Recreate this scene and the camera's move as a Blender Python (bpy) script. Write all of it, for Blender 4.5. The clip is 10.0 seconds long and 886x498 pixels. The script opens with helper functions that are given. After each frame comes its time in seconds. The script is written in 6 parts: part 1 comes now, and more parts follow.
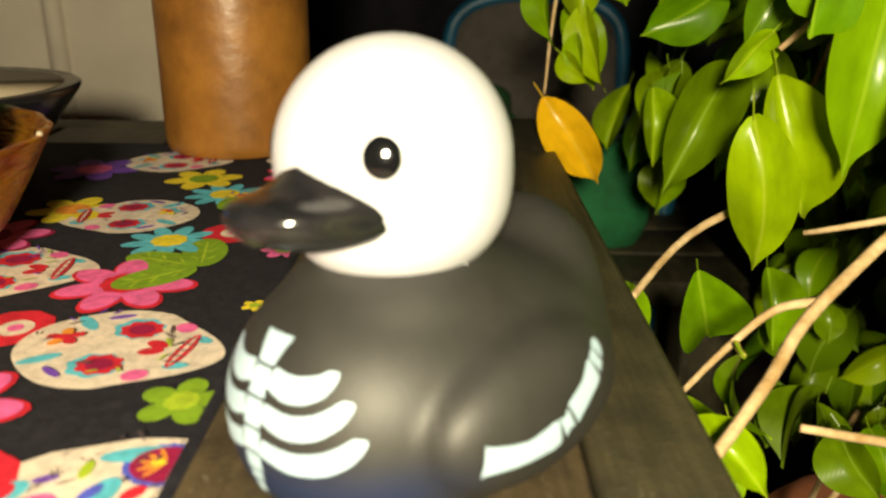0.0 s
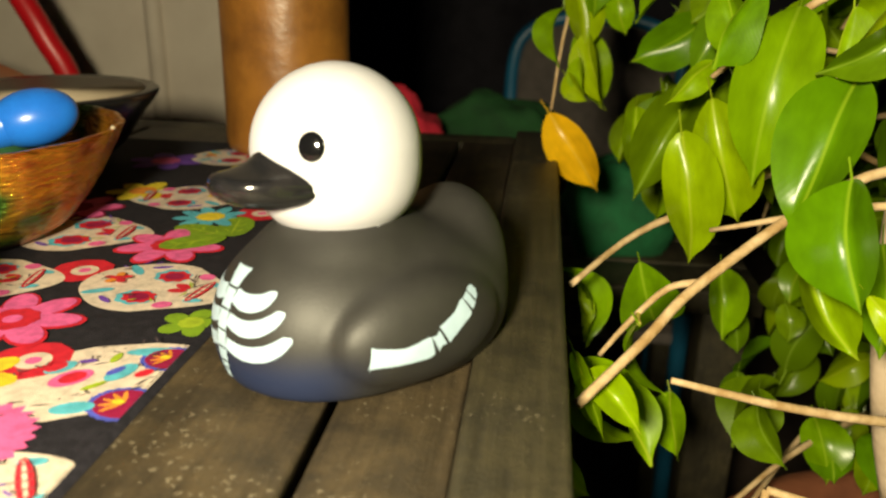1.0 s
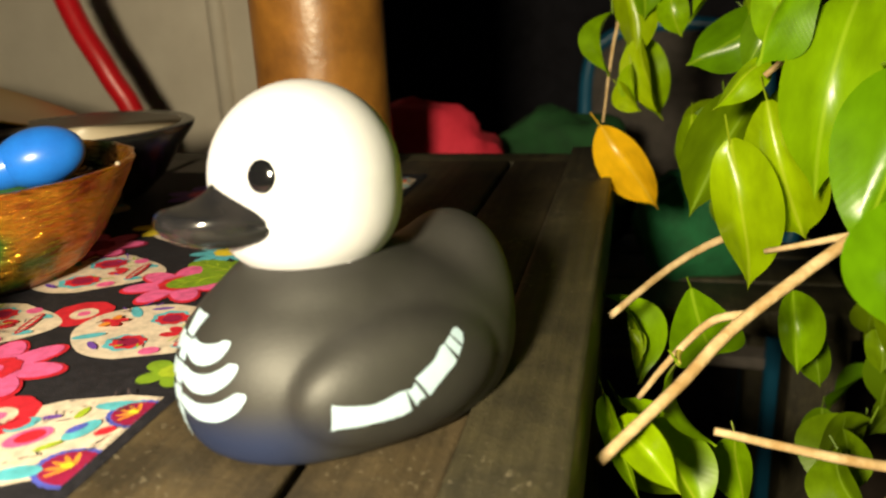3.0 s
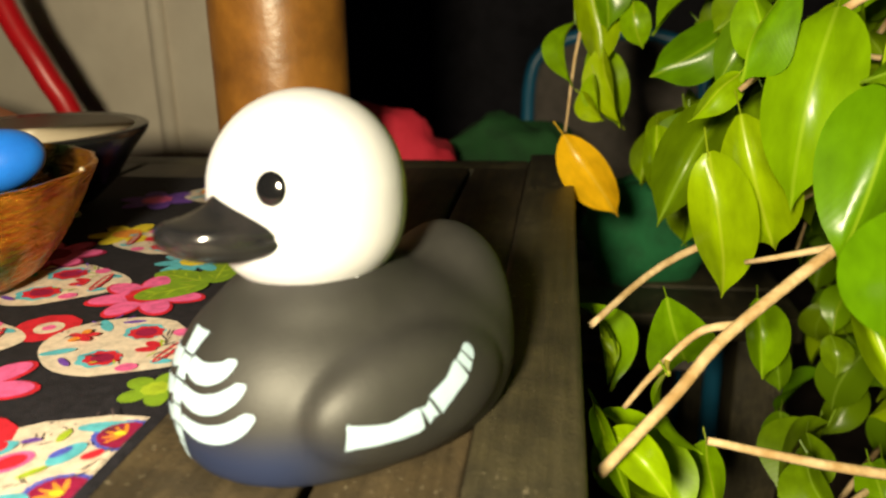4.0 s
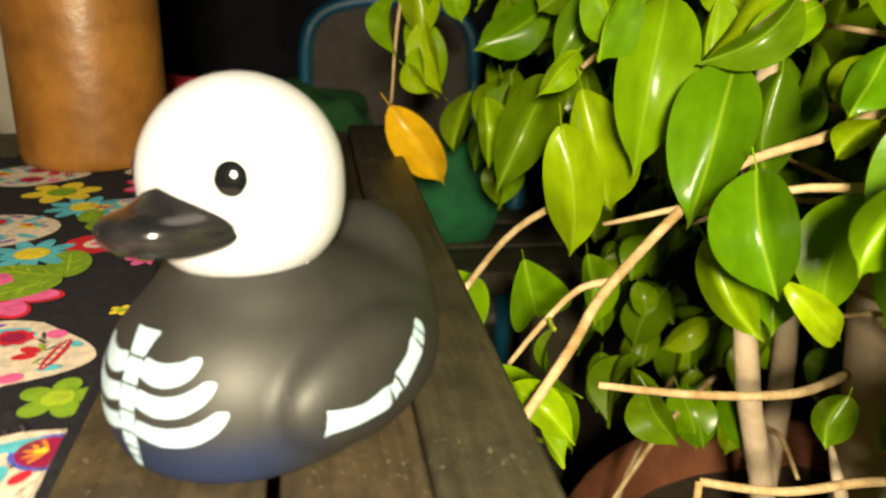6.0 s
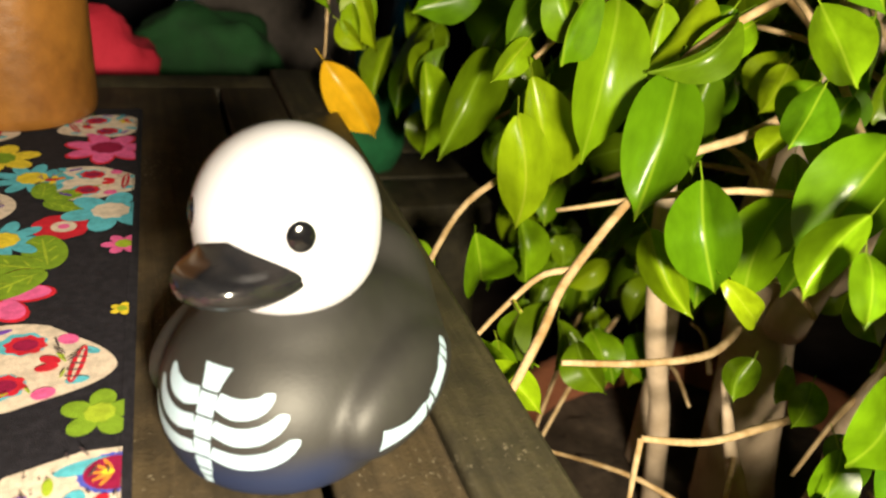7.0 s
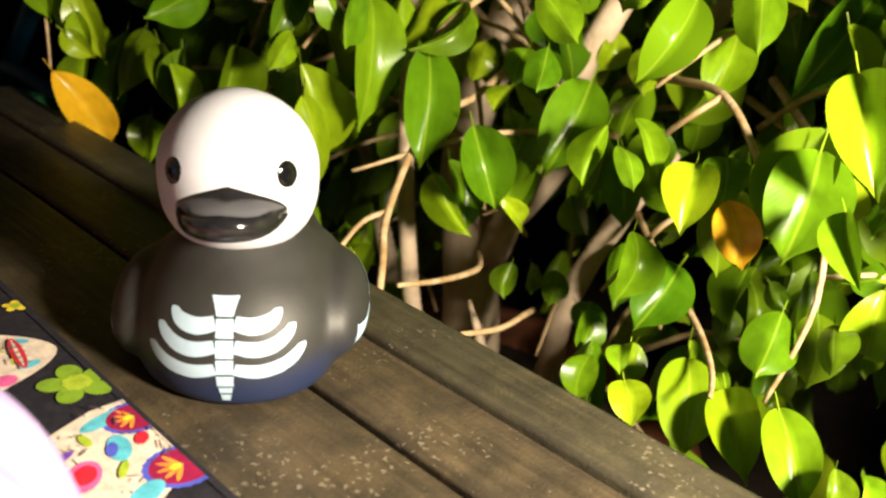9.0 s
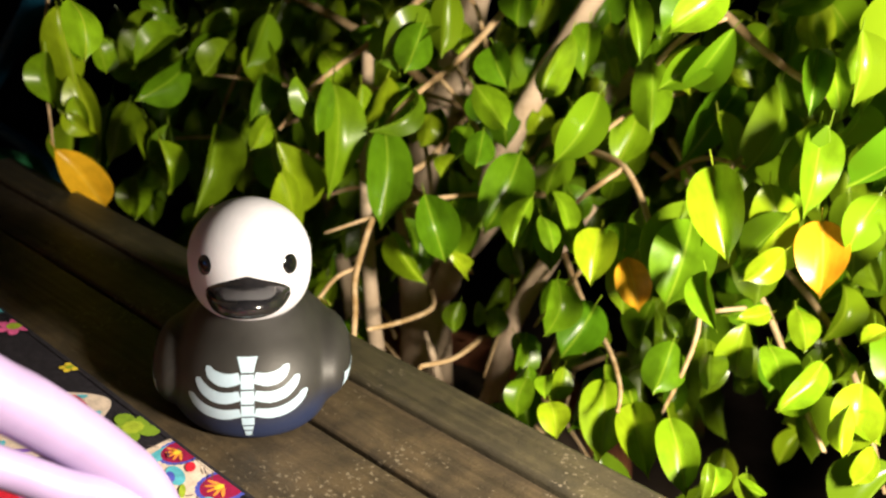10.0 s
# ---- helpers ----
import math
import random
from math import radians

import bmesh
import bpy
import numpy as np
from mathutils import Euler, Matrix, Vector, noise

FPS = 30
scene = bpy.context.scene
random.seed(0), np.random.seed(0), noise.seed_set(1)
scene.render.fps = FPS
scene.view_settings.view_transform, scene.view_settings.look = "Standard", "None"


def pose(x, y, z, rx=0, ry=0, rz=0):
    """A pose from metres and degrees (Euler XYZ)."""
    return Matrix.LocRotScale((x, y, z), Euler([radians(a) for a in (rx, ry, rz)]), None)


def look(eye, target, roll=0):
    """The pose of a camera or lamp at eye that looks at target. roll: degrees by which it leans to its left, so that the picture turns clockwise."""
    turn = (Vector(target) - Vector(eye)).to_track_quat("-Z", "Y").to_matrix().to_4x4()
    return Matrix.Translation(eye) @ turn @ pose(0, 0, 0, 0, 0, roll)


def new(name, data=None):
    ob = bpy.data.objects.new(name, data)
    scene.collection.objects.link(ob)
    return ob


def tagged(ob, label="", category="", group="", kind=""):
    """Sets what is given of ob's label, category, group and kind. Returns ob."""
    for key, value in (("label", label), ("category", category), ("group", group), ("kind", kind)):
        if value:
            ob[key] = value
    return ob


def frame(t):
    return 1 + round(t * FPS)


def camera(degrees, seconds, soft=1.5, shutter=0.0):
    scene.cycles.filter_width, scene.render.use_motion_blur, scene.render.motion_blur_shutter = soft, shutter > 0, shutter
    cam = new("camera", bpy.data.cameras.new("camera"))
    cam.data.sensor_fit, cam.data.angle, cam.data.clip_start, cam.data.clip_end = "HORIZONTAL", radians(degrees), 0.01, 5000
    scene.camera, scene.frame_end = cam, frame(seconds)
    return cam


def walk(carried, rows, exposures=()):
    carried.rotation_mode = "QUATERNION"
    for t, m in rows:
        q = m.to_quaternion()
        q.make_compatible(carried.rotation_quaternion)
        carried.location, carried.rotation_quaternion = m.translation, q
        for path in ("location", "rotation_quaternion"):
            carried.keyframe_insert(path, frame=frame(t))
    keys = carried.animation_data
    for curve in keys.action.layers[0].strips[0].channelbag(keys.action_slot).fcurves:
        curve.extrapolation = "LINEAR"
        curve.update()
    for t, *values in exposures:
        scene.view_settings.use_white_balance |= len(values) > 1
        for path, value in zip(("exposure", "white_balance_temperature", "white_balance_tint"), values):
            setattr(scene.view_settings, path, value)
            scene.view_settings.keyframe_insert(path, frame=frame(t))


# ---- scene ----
cam = camera(58.1, 10.0, soft=2.3)
cam.data.dof.use_dof = True
cam.data.dof.focus_distance = 0.34
cam.data.dof.aperture_fstop = 11.0
PATH = [
    (0, (0.026, -0.161, 0.122), (0.029, 1.711, -0.582), 0.8),
    (0.5, (0.062, -0.202, 0.136), (-0.07, 1.671, -0.553), 0.2),
    (1, (0.082, -0.233, 0.135), (-0.137, 1.637, -0.54), 1.3),
    (1.5, (0.091, -0.207, 0.139), (-0.305, 1.628, -0.552), 0.6),
    (2, (0.09, -0.204, 0.112), (-0.477, 1.588, -0.573), -0.8),
    (2.5, (0.125, -0.202, 0.121), (-0.48, 1.582, -0.551), -3.2),
    (2.7, (0.122, -0.198, 0.127), (-0.431, 1.612, -0.519), -3.2),
    (3.8, (0.086, -0.19, 0.128), (-0.219, 1.69, -0.485), -1.5),
    (4, (0.088, -0.193, 0.13), (-0.199, 1.686, -0.491), -1.1),
    (4.5, (0.081, -0.2, 0.132), (-0.033, 1.705, -0.468), -0.5),
    (5, (0.07, -0.193, 0.131), (0.087, 1.719, -0.457), 0.3),
    (5.5, (0.071, -0.191, 0.132), (0.275, 1.695, -0.501), 1.3),
    (5.7, (0.056, -0.198, 0.126), (0.323, 1.675, -0.521), 1.3),
    (6.8, (-0.006, -0.2, 0.185), (0.528, 1.498, -0.727), 5.7),
    (7, (-0.022, -0.196, 0.185), (0.631, 1.452, -0.742), 6.6),
    (7.5, (-0.042, -0.186, 0.166), (0.878, 1.357, -0.715), 6.1),
    (8, (-0.076, -0.177, 0.148), (1.034, 1.267, -0.678), 6.5),
    (8.5, (-0.126, -0.202, 0.168), (1.155, 1.125, -0.605), 6.8),
    (9, (-0.156, -0.205, 0.17), (1.297, 0.938, -0.594), 8.8),
    (9.5, (-0.193, -0.218, 0.202), (1.329, 0.842, -0.546), 8.8),
    (10, (-0.225, -0.246, 0.23), (1.313, 0.808, -0.496), 8.2),
]

# the phone warms and cools its picture a little on the way
EXPOSURES = [(0.0, -0.05, 6900, 12), (0.5, -0.18, 6900, 12), (1.0, -0.30, 6900, 12), (1.5, -0.20, 6900, 13), (2.0, -0.05, 6900, 14), (5.5, 0.0, 6850, 12), (7.0, 0.14, 6500, 19), (8.5, 0.12, 6400, 21), (10.0, -0.30, 6200, 25)]
walk(cam, [(t, look(eye, target, roll)) for t, eye, target, roll in PATH], EXPOSURES)

# ---- light: night, one phone torch ----
world = bpy.data.worlds.new("night")
scene.world = world
world.use_nodes = True
world.node_tree.nodes["Background"].inputs[0].default_value = (0.35, 0.42, 0.62, 1)
world.node_tree.nodes["Background"].inputs[1].default_value = 0.006
torch_data = bpy.data.lights.new("torch", "POINT")
torch_data.energy = 29.5
torch_data.shadow_soft_size = 0.028
torch_data.color = (1.0, 0.92, 0.63)
torch = new("torch", torch_data)
torch.location = (0.015, -0.37, 0.21)


# ---- materials ----
def material(name, color, rough=0.5, metal=0.0, second=None, scale=40.0, bump=0.0, bump_scale=200.0, spec=0.5, coat=0.0, detail=5.0, lo=0.4, hi=0.65):
    m = bpy.data.materials.new(name)
    m.use_nodes = True
    nt = m.node_tree
    b = nt.nodes["Principled BSDF"]
    b.inputs["Base Color"].default_value = (*color, 1)
    b.inputs["Roughness"].default_value = rough
    b.inputs["Metallic"].default_value = metal
    b.inputs["Specular IOR Level"].default_value = spec
    b.inputs["Coat Weight"].default_value = coat
    b.inputs["Coat Roughness"].default_value = 0.08
    co = nt.nodes.new("ShaderNodeTexCoord")
    if second:
        n = nt.nodes.new("ShaderNodeTexNoise")
        n.inputs["Scale"].default_value = scale
        n.inputs["Detail"].default_value = detail
        n.inputs["Roughness"].default_value = 0.65
        nt.links.new(co.outputs["Object"], n.inputs["Vector"])
        r = nt.nodes.new("ShaderNodeMapRange")
        r.inputs["From Min"].default_value, r.inputs["From Max"].default_value = lo, hi
        nt.links.new(n.outputs["Fac"], r.inputs["Value"])
        mix = nt.nodes.new("ShaderNodeMix")
        mix.data_type = "RGBA"
        mix.inputs["A"].default_value = (*color, 1)
        mix.inputs["B"].default_value = (*second, 1)
        nt.links.new(r.outputs["Result"], mix.inputs["Factor"])
        nt.links.new(mix.outputs["Result"], b.inputs["Base Color"])
    if bump:
        n2 = nt.nodes.new("ShaderNodeTexNoise")
        n2.inputs["Scale"].default_value = bump_scale
        n2.inputs["Detail"].default_value = 6
        nt.links.new(co.outputs["Object"], n2.inputs["Vector"])
        bp = nt.nodes.new("ShaderNodeBump")
        bp.inputs["Strength"].default_value = bump
        bp.inputs["Distance"].default_value = 0.002
        nt.links.new(n2.outputs["Fac"], bp.inputs["Height"])
        nt.links.new(bp.outputs["Normal"], b.inputs["Normal"])
    return m


def slat_material(name, base, dirt):
    """Dark stained timber: long grain, worn patches and pale specks of grit."""
    m = material(name, base, 0.55, second=dirt, scale=45, bump=0.22, bump_scale=700, spec=0.35)
    nt = m.node_tree
    b = nt.nodes["Principled BSDF"]
    old = b.inputs["Base Color"].links[0].from_socket
    co = nt.nodes.new("ShaderNodeTexCoord")
    stretch = nt.nodes.new("ShaderNodeMapping")
    stretch.inputs["Scale"].default_value = (260, 14, 60)
    nt.links.new(co.outputs["Object"], stretch.inputs["Vector"])
    g = nt.nodes.new("ShaderNodeTexNoise")
    g.inputs["Scale"].default_value = 1.0
    g.inputs["Detail"].default_value = 4
    nt.links.new(stretch.outputs["Vector"], g.inputs["Vector"])
    dark = nt.nodes.new("ShaderNodeMix")
    dark.data_type, dark.blend_type = "RGBA", "MULTIPLY"
    dark.inputs["Factor"].default_value = 0.6
    nt.links.new(old, dark.inputs["A"])
    ramp = nt.nodes.new("ShaderNodeMapRange")
    ramp.inputs["From Min"].default_value, ramp.inputs["From Max"].default_value = 0.3, 0.7
    ramp.inputs["To Min"].default_value, ramp.inputs["To Max"].default_value = 0.45, 1.3
    nt.links.new(g.outputs["Fac"], ramp.inputs["Value"])
    nt.links.new(ramp.outputs["Result"], dark.inputs["B"])
    ridges = nt.nodes.new("ShaderNodeBump")
    ridges.inputs["Strength"].default_value = 0.5
    ridges.inputs["Distance"].default_value = 0.0012
    nt.links.new(g.outputs["Fac"], ridges.inputs["Height"])
    fine = b.inputs["Normal"].links[0].from_node
    nt.links.new(ridges.outputs["Normal"], fine.inputs["Normal"])
    v = nt.nodes.new("ShaderNodeTexVoronoi")
    v.inputs["Scale"].default_value = 300
    jag = nt.nodes.new("ShaderNodeTexNoise")
    jag.inputs["Scale"].default_value = 520
    nt.links.new(co.outputs["Object"], jag.inputs["Vector"])
    warp = nt.nodes.new("ShaderNodeVectorMath")
    warp.operation = "MULTIPLY_ADD"
    warp.inputs[1].default_value = (0.0045, 0.0045, 0.0045)
    nt.links.new(jag.outputs["Color"], warp.inputs[0])
    nt.links.new(co.outputs["Object"], warp.inputs[2])
    nt.links.new(warp.outputs["Vector"], v.inputs["Vector"])
    patch = nt.nodes.new("ShaderNodeTexNoise")
    patch.inputs["Scale"].default_value = 26
    nt.links.new(co.outputs["Object"], patch.inputs["Vector"])
    size = nt.nodes.new("ShaderNodeMapRange")
    size.inputs["From Min"].default_value, size.inputs["From Max"].default_value = 0.45, 0.7
    size.inputs["To Min"].default_value, size.inputs["To Max"].default_value = 0.06, 0.30
    nt.links.new(patch.outputs["Fac"], size.inputs["Value"])
    less = nt.nodes.new("ShaderNodeMath")
    less.operation = "LESS_THAN"
    nt.links.new(v.outputs["Distance"], less.inputs[0])
    nt.links.new(size.outputs["Result"], less.inputs[1])
    speck = nt.nodes.new("ShaderNodeMix")
    speck.data_type = "RGBA"
    speck.inputs["B"].default_value = (0.24, 0.20, 0.14, 1)
    half = nt.nodes.new("ShaderNodeMath")
    half.operation = "MULTIPLY"
    half.inputs[1].default_value = 0.6
    nt.links.new(less.outputs[0], half.inputs[0])
    nt.links.new(half.outputs[0], speck.inputs["Factor"])
    nt.links.new(dark.outputs["Result"], speck.inputs["A"])
    nt.links.new(speck.outputs["Result"], b.inputs["Base Color"])
    return m


def leaf_material(name, low, high, back):
    """Glossy leaf: pale midrib and veins from the leaf's own coordinates, hue by leaf, some light through it."""
    m = bpy.data.materials.new(name)
    m.use_nodes = True
    nt = m.node_tree
    b = nt.nodes["Principled BSDF"]
    uv = nt.nodes.new("ShaderNodeUVMap")
    sep = nt.nodes.new("ShaderNodeSeparateXYZ")
    nt.links.new(uv.outputs["UV"], sep.inputs[0])
    info = nt.nodes.new("ShaderNodeObjectInfo")
    hue = nt.nodes.new("ShaderNodeMix")
    hue.data_type = "RGBA"
    hue.inputs["A"].default_value, hue.inputs["B"].default_value = (*low, 1), (*high, 1)
    island = nt.nodes.new("ShaderNodeNewGeometry")
    both = nt.nodes.new("ShaderNodeMath")
    nt.links.new(info.outputs["Random"], both.inputs[0])
    nt.links.new(island.outputs["Random Per Island"], both.inputs[1])
    turn = nt.nodes.new("ShaderNodeMath")
    turn.operation = "FRACT"
    nt.links.new(both.outputs[0], turn.inputs[0])
    nt.links.new(turn.outputs[0], hue.inputs["Factor"])
    co = nt.nodes.new("ShaderNodeTexCoord")
    n = nt.nodes.new("ShaderNodeTexNoise")
    n.inputs["Scale"].default_value = 4
    n.inputs["Detail"].default_value = 5
    nt.links.new(co.outputs["Object"], n.inputs["Vector"])
    blotch = nt.nodes.new("ShaderNodeMix")
    blotch.data_type, blotch.blend_type = "RGBA", "MULTIPLY"
    blotch.inputs["Factor"].default_value = 0.55
    nt.links.new(hue.outputs["Result"], blotch.inputs["A"])
    nr = nt.nodes.new("ShaderNodeMapRange")
    nr.inputs["From Min"].default_value, nr.inputs["From Max"].default_value = 0.3, 0.7
    nr.inputs["To Min"].default_value, nr.inputs["To Max"].default_value = 0.6, 1.35
    nt.links.new(n.outputs["Fac"], nr.inputs["Value"])
    nt.links.new(nr.outputs["Result"], blotch.inputs["B"])
    off = nt.nodes.new("ShaderNodeMath")
    off.operation = "SUBTRACT"
    off.inputs[1].default_value = 0.5
    nt.links.new(sep.outputs["Y"], off.inputs[0])
    away = nt.nodes.new("ShaderNodeMath")
    away.operation = "ABSOLUTE"
    nt.links.new(off.outputs[0], away.inputs[0])
    rib = nt.nodes.new("ShaderNodeMapRange")
    rib.inputs["From Min"].default_value, rib.inputs["From Max"].default_value = 0.008, 0.032
    rib.inputs["To Min"].default_value, rib.inputs["To Max"].default_value = 0.55, 0.0
    nt.links.new(away.outputs[0], rib.inputs["Value"])
    col = nt.nodes.new("ShaderNodeMix")
    col.data_type = "RGBA"
    col.inputs["B"].default_value = (*back, 1)
    nt.links.new(rib.outputs["Result"], col.inputs["Factor"])
    nt.links.new(blotch.outputs["Result"], col.inputs["A"])
    nt.links.new(col.outputs["Result"], b.inputs["Base Color"])
    slant = nt.nodes.new("ShaderNodeMath")
    slant.operation = "MULTIPLY_ADD"
    slant.inputs[1].default_value = -0.9
    nt.links.new(away.outputs[0], slant.inputs[0])
    nt.links.new(sep.outputs["X"], slant.inputs[2])
    wave = nt.nodes.new("ShaderNodeMath")
    wave.operation = "MULTIPLY"
    wave.inputs[1].default_value = 95
    nt.links.new(slant.outputs[0], wave.inputs[0])
    sine = nt.nodes.new("ShaderNodeMath")
    sine.operation = "SINE"
    nt.links.new(wave.outputs[0], sine.inputs[0])
    bp = nt.nodes.new("ShaderNodeBump")
    bp.inputs["Strength"].default_value = 0.014
    bp.inputs["Distance"].default_value = 0.0006
    nt.links.new(sine.outputs[0], bp.inputs["Height"])
    nt.links.new(bp.outputs["Normal"], b.inputs["Normal"])
    b.inputs["Roughness"].default_value = 0.27
    b.inputs["Specular IOR Level"].default_value = 0.27
    tr = nt.nodes.new("ShaderNodeBsdfTranslucent")
    nt.links.new(col.outputs["Result"], tr.inputs["Color"])
    mx = nt.nodes.new("ShaderNodeMixShader")
    mx.inputs[0].default_value = 0.22
    out = nt.nodes["Material Output"]
    nt.links.new(b.outputs[0], mx.inputs[1])
    nt.links.new(tr.outputs[0], mx.inputs[2])
    nt.links.new(mx.outputs[0], out.inputs["Surface"])
    return m


SLAT = slat_material("stained_slat", (0.046, 0.035, 0.022), (0.092, 0.066, 0.036))
RAIL = slat_material("stained_rail", (0.042, 0.036, 0.023), (0.072, 0.060, 0.033))
CLOTH = material("black_cotton", (0.012, 0.011, 0.016), 0.85, second=(0.022, 0.020, 0.028), scale=300, bump=0.4, bump_scale=1500, spec=0.2)
INK = {}
for ink, rgb in (("cream", (0.72, 0.60, 0.50)), ("red", (0.62, 0.02, 0.04)), ("crimson", (0.30, 0.01, 0.06)), ("pink", (0.80, 0.13, 0.36)),
                 ("teal", (0.10, 0.48, 0.62)), ("green", (0.20, 0.34, 0.02)), ("purple", (0.16, 0.06, 0.42)), ("yellow", (0.80, 0.62, 0.04)),
                 ("blue", (0.08, 0.10, 0.55)), ("orange", (0.80, 0.28, 0.04)), ("line", (0.10, 0.07, 0.08)), ("lime", (0.36, 0.48, 0.03))):
    INK[ink] = material("ink_" + ink, rgb, 0.8, second=tuple(c * 0.72 for c in rgb), scale=260, bump=0.3, bump_scale=1500, spec=0.2)
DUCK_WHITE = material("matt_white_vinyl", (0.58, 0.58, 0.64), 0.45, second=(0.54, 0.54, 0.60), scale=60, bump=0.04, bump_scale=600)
DUCK_BLACK = material("matt_black_vinyl", (0.020, 0.019, 0.018), 0.56, second=(0.026, 0.025, 0.023), scale=50, bump=0.05, bump_scale=900, spec=0.55)
DUCK_GLOSS = material("gloss_black_vinyl", (0.010, 0.010, 0.011), 0.21, second=(0.015, 0.014, 0.014), scale=80, bump=0.03, bump_scale=300, spec=0.6)
nt = DUCK_BLACK.node_tree
# the body colour turns navy towards the front and bottom of the breast
co = nt.nodes.new("ShaderNodeTexCoord")
sp = nt.nodes.new("ShaderNodeSeparateXYZ")
nt.links.new(co.outputs["Object"], sp.inputs[0])
fx, fz, both, navy = nt.nodes.new("ShaderNodeMapRange"), nt.nodes.new("ShaderNodeMapRange"), nt.nodes.new("ShaderNodeMath"), nt.nodes.new("ShaderNodeMix")
fx.inputs["From Min"].default_value, fx.inputs["From Max"].default_value = 0.012, 0.036
fz.inputs["From Min"].default_value, fz.inputs["From Max"].default_value = 0.022, 0.007
fx.interpolation_type = fz.interpolation_type = "SMOOTHSTEP"
both.operation, navy.data_type = "MULTIPLY", "RGBA"
nt.links.new(sp.outputs["X"], fx.inputs["Value"])
nt.links.new(sp.outputs["Z"], fz.inputs["Value"])
nt.links.new(fx.outputs["Result"], both.inputs[0])
nt.links.new(fz.outputs["Result"], both.inputs[1])
nt.links.new(both.outputs[0], navy.inputs["Factor"])
shell = nt.nodes["Principled BSDF"]
nt.links.new(shell.inputs["Base Color"].links[0].from_socket, navy.inputs["A"])
navy.inputs["B"].default_value = (0.011, 0.019, 0.058, 1)
nt.links.new(navy.outputs["Result"], shell.inputs["Base Color"])
DUCK_SATIN = material("polished_black_vinyl", (0.010, 0.010, 0.012), 0.12, second=(0.020, 0.018, 0.019), scale=80, bump=0.03, bump_scale=300, spec=0.7)
EYE_BLACK = material("eye_gloss", (0.005, 0.005, 0.006), 0.08, spec=0.6)
BONE = material("bone_print", (0.42, 0.56, 0.68), 0.55, second=(0.37, 0.50, 0.62), scale=120)
BARK = material("pale_bark", (0.66, 0.51, 0.37), 0.8, second=(0.50, 0.37, 0.25), scale=35, bump=0.5, bump_scale=160, spec=0.25)
TWIG = material("twig_bark", (0.58, 0.42, 0.24), 0.7, second=(0.36, 0.22, 0.09), scale=70, bump=0.5, bump_scale=260, spec=0.3)
STALK = material("green_stalk", (0.38, 0.36, 0.05), 0.5, second=(0.30, 0.20, 0.05), scale=60, spec=0.4)
LEAF = {"g": leaf_material("leaf_green", (0.065, 0.175, 0.002), (0.155, 0.285, 0.003), (0.28, 0.42, 0.02)),
        "l": leaf_material("leaf_light", (0.16, 0.31, 0.003), (0.27, 0.38, 0.004), (0.38, 0.46, 0.03)),
        "d": leaf_material("leaf_dark", (0.070, 0.15, 0.003), (0.155, 0.24, 0.003), (0.22, 0.34, 0.03)),
        "y": leaf_material("leaf_yellow", (0.72, 0.34, 0.008), (0.76, 0.44, 0.012), (0.75, 0.50, 0.06))}



# ---- mesh helpers ----
def part(name, bm, mat, parent=None, label="", smooth=True):
    me = bpy.data.meshes.new(name)
    bm.normal_update()
    bm.to_mesh(me)
    bm.free()
    for p in me.polygons:
        p.use_smooth = smooth
    for m in (mat if isinstance(mat, (list, tuple)) else [mat]):
        me.materials.append(m)
    ob = new(name, me)
    if parent:
        ob.parent = parent
    if label:
        ob["label"] = label
    return ob


def empty(name, x=0, y=0, z=0, rz=0):
    ob = new(name)
    ob.empty_display_size = 0.02
    ob.matrix_basis = pose(x, y, z, 0, 0, rz)
    return ob


def grid(bm, fn, nu, nv, close_u=False, close_v=False, mat=0):
    vs = [[bm.verts.new(fn(i / (nu if close_u else nu - 1), j / (nv if close_v else nv - 1))) for j in range(nv)] for i in range(nu)]
    for i in range(nu if close_u else nu - 1):
        for j in range(nv if close_v else nv - 1):
            f = bm.faces.new((vs[i][j], vs[(i + 1) % nu][j], vs[(i + 1) % nu][(j + 1) % nv], vs[i][(j + 1) % nv]))
            f.material_index = mat
    return vs


def box(bm, x0, x1, y0, y1, z0, z1, bevel=0.0, mat=0):
    r = bmesh.ops.create_cube(bm, size=1)
    vs = r["verts"]
    bmesh.ops.scale(bm, vec=(x1 - x0, y1 - y0, z1 - z0), verts=vs)
    bmesh.ops.translate(bm, vec=((x0 + x1) / 2, (y0 + y1) / 2, (z0 + z1) / 2), verts=vs)
    fs = {f for v in vs for f in v.link_faces}
    for f in fs:
        f.material_index = mat
    if bevel:
        bmesh.ops.bevel(bm, geom=list({e for v in vs for e in v.link_edges}), offset=bevel, segments=2, affect="EDGES", profile=0.6)
    return bm


def lathe(bm, profile, n=48, cx=0, cy=0, mat=0):
    """Turns (radius, height) pairs round a vertical axis."""
    rings = [[bm.verts.new((cx + r * math.cos(2 * math.pi * k / n), cy + r * math.sin(2 * math.pi * k / n), z)) for k in range(n)] for r, z in profile]
    for a, b in zip(rings, rings[1:]):
        for k in range(n):
            bm.faces.new((a[k], a[(k + 1) % n], b[(k + 1) % n], b[k])).material_index = mat
    for ring, flip in ((rings[0], True), (rings[-1], False)):
        f = bm.faces.new(ring[::-1] if flip else ring)
        f.material_index = mat
    return bm


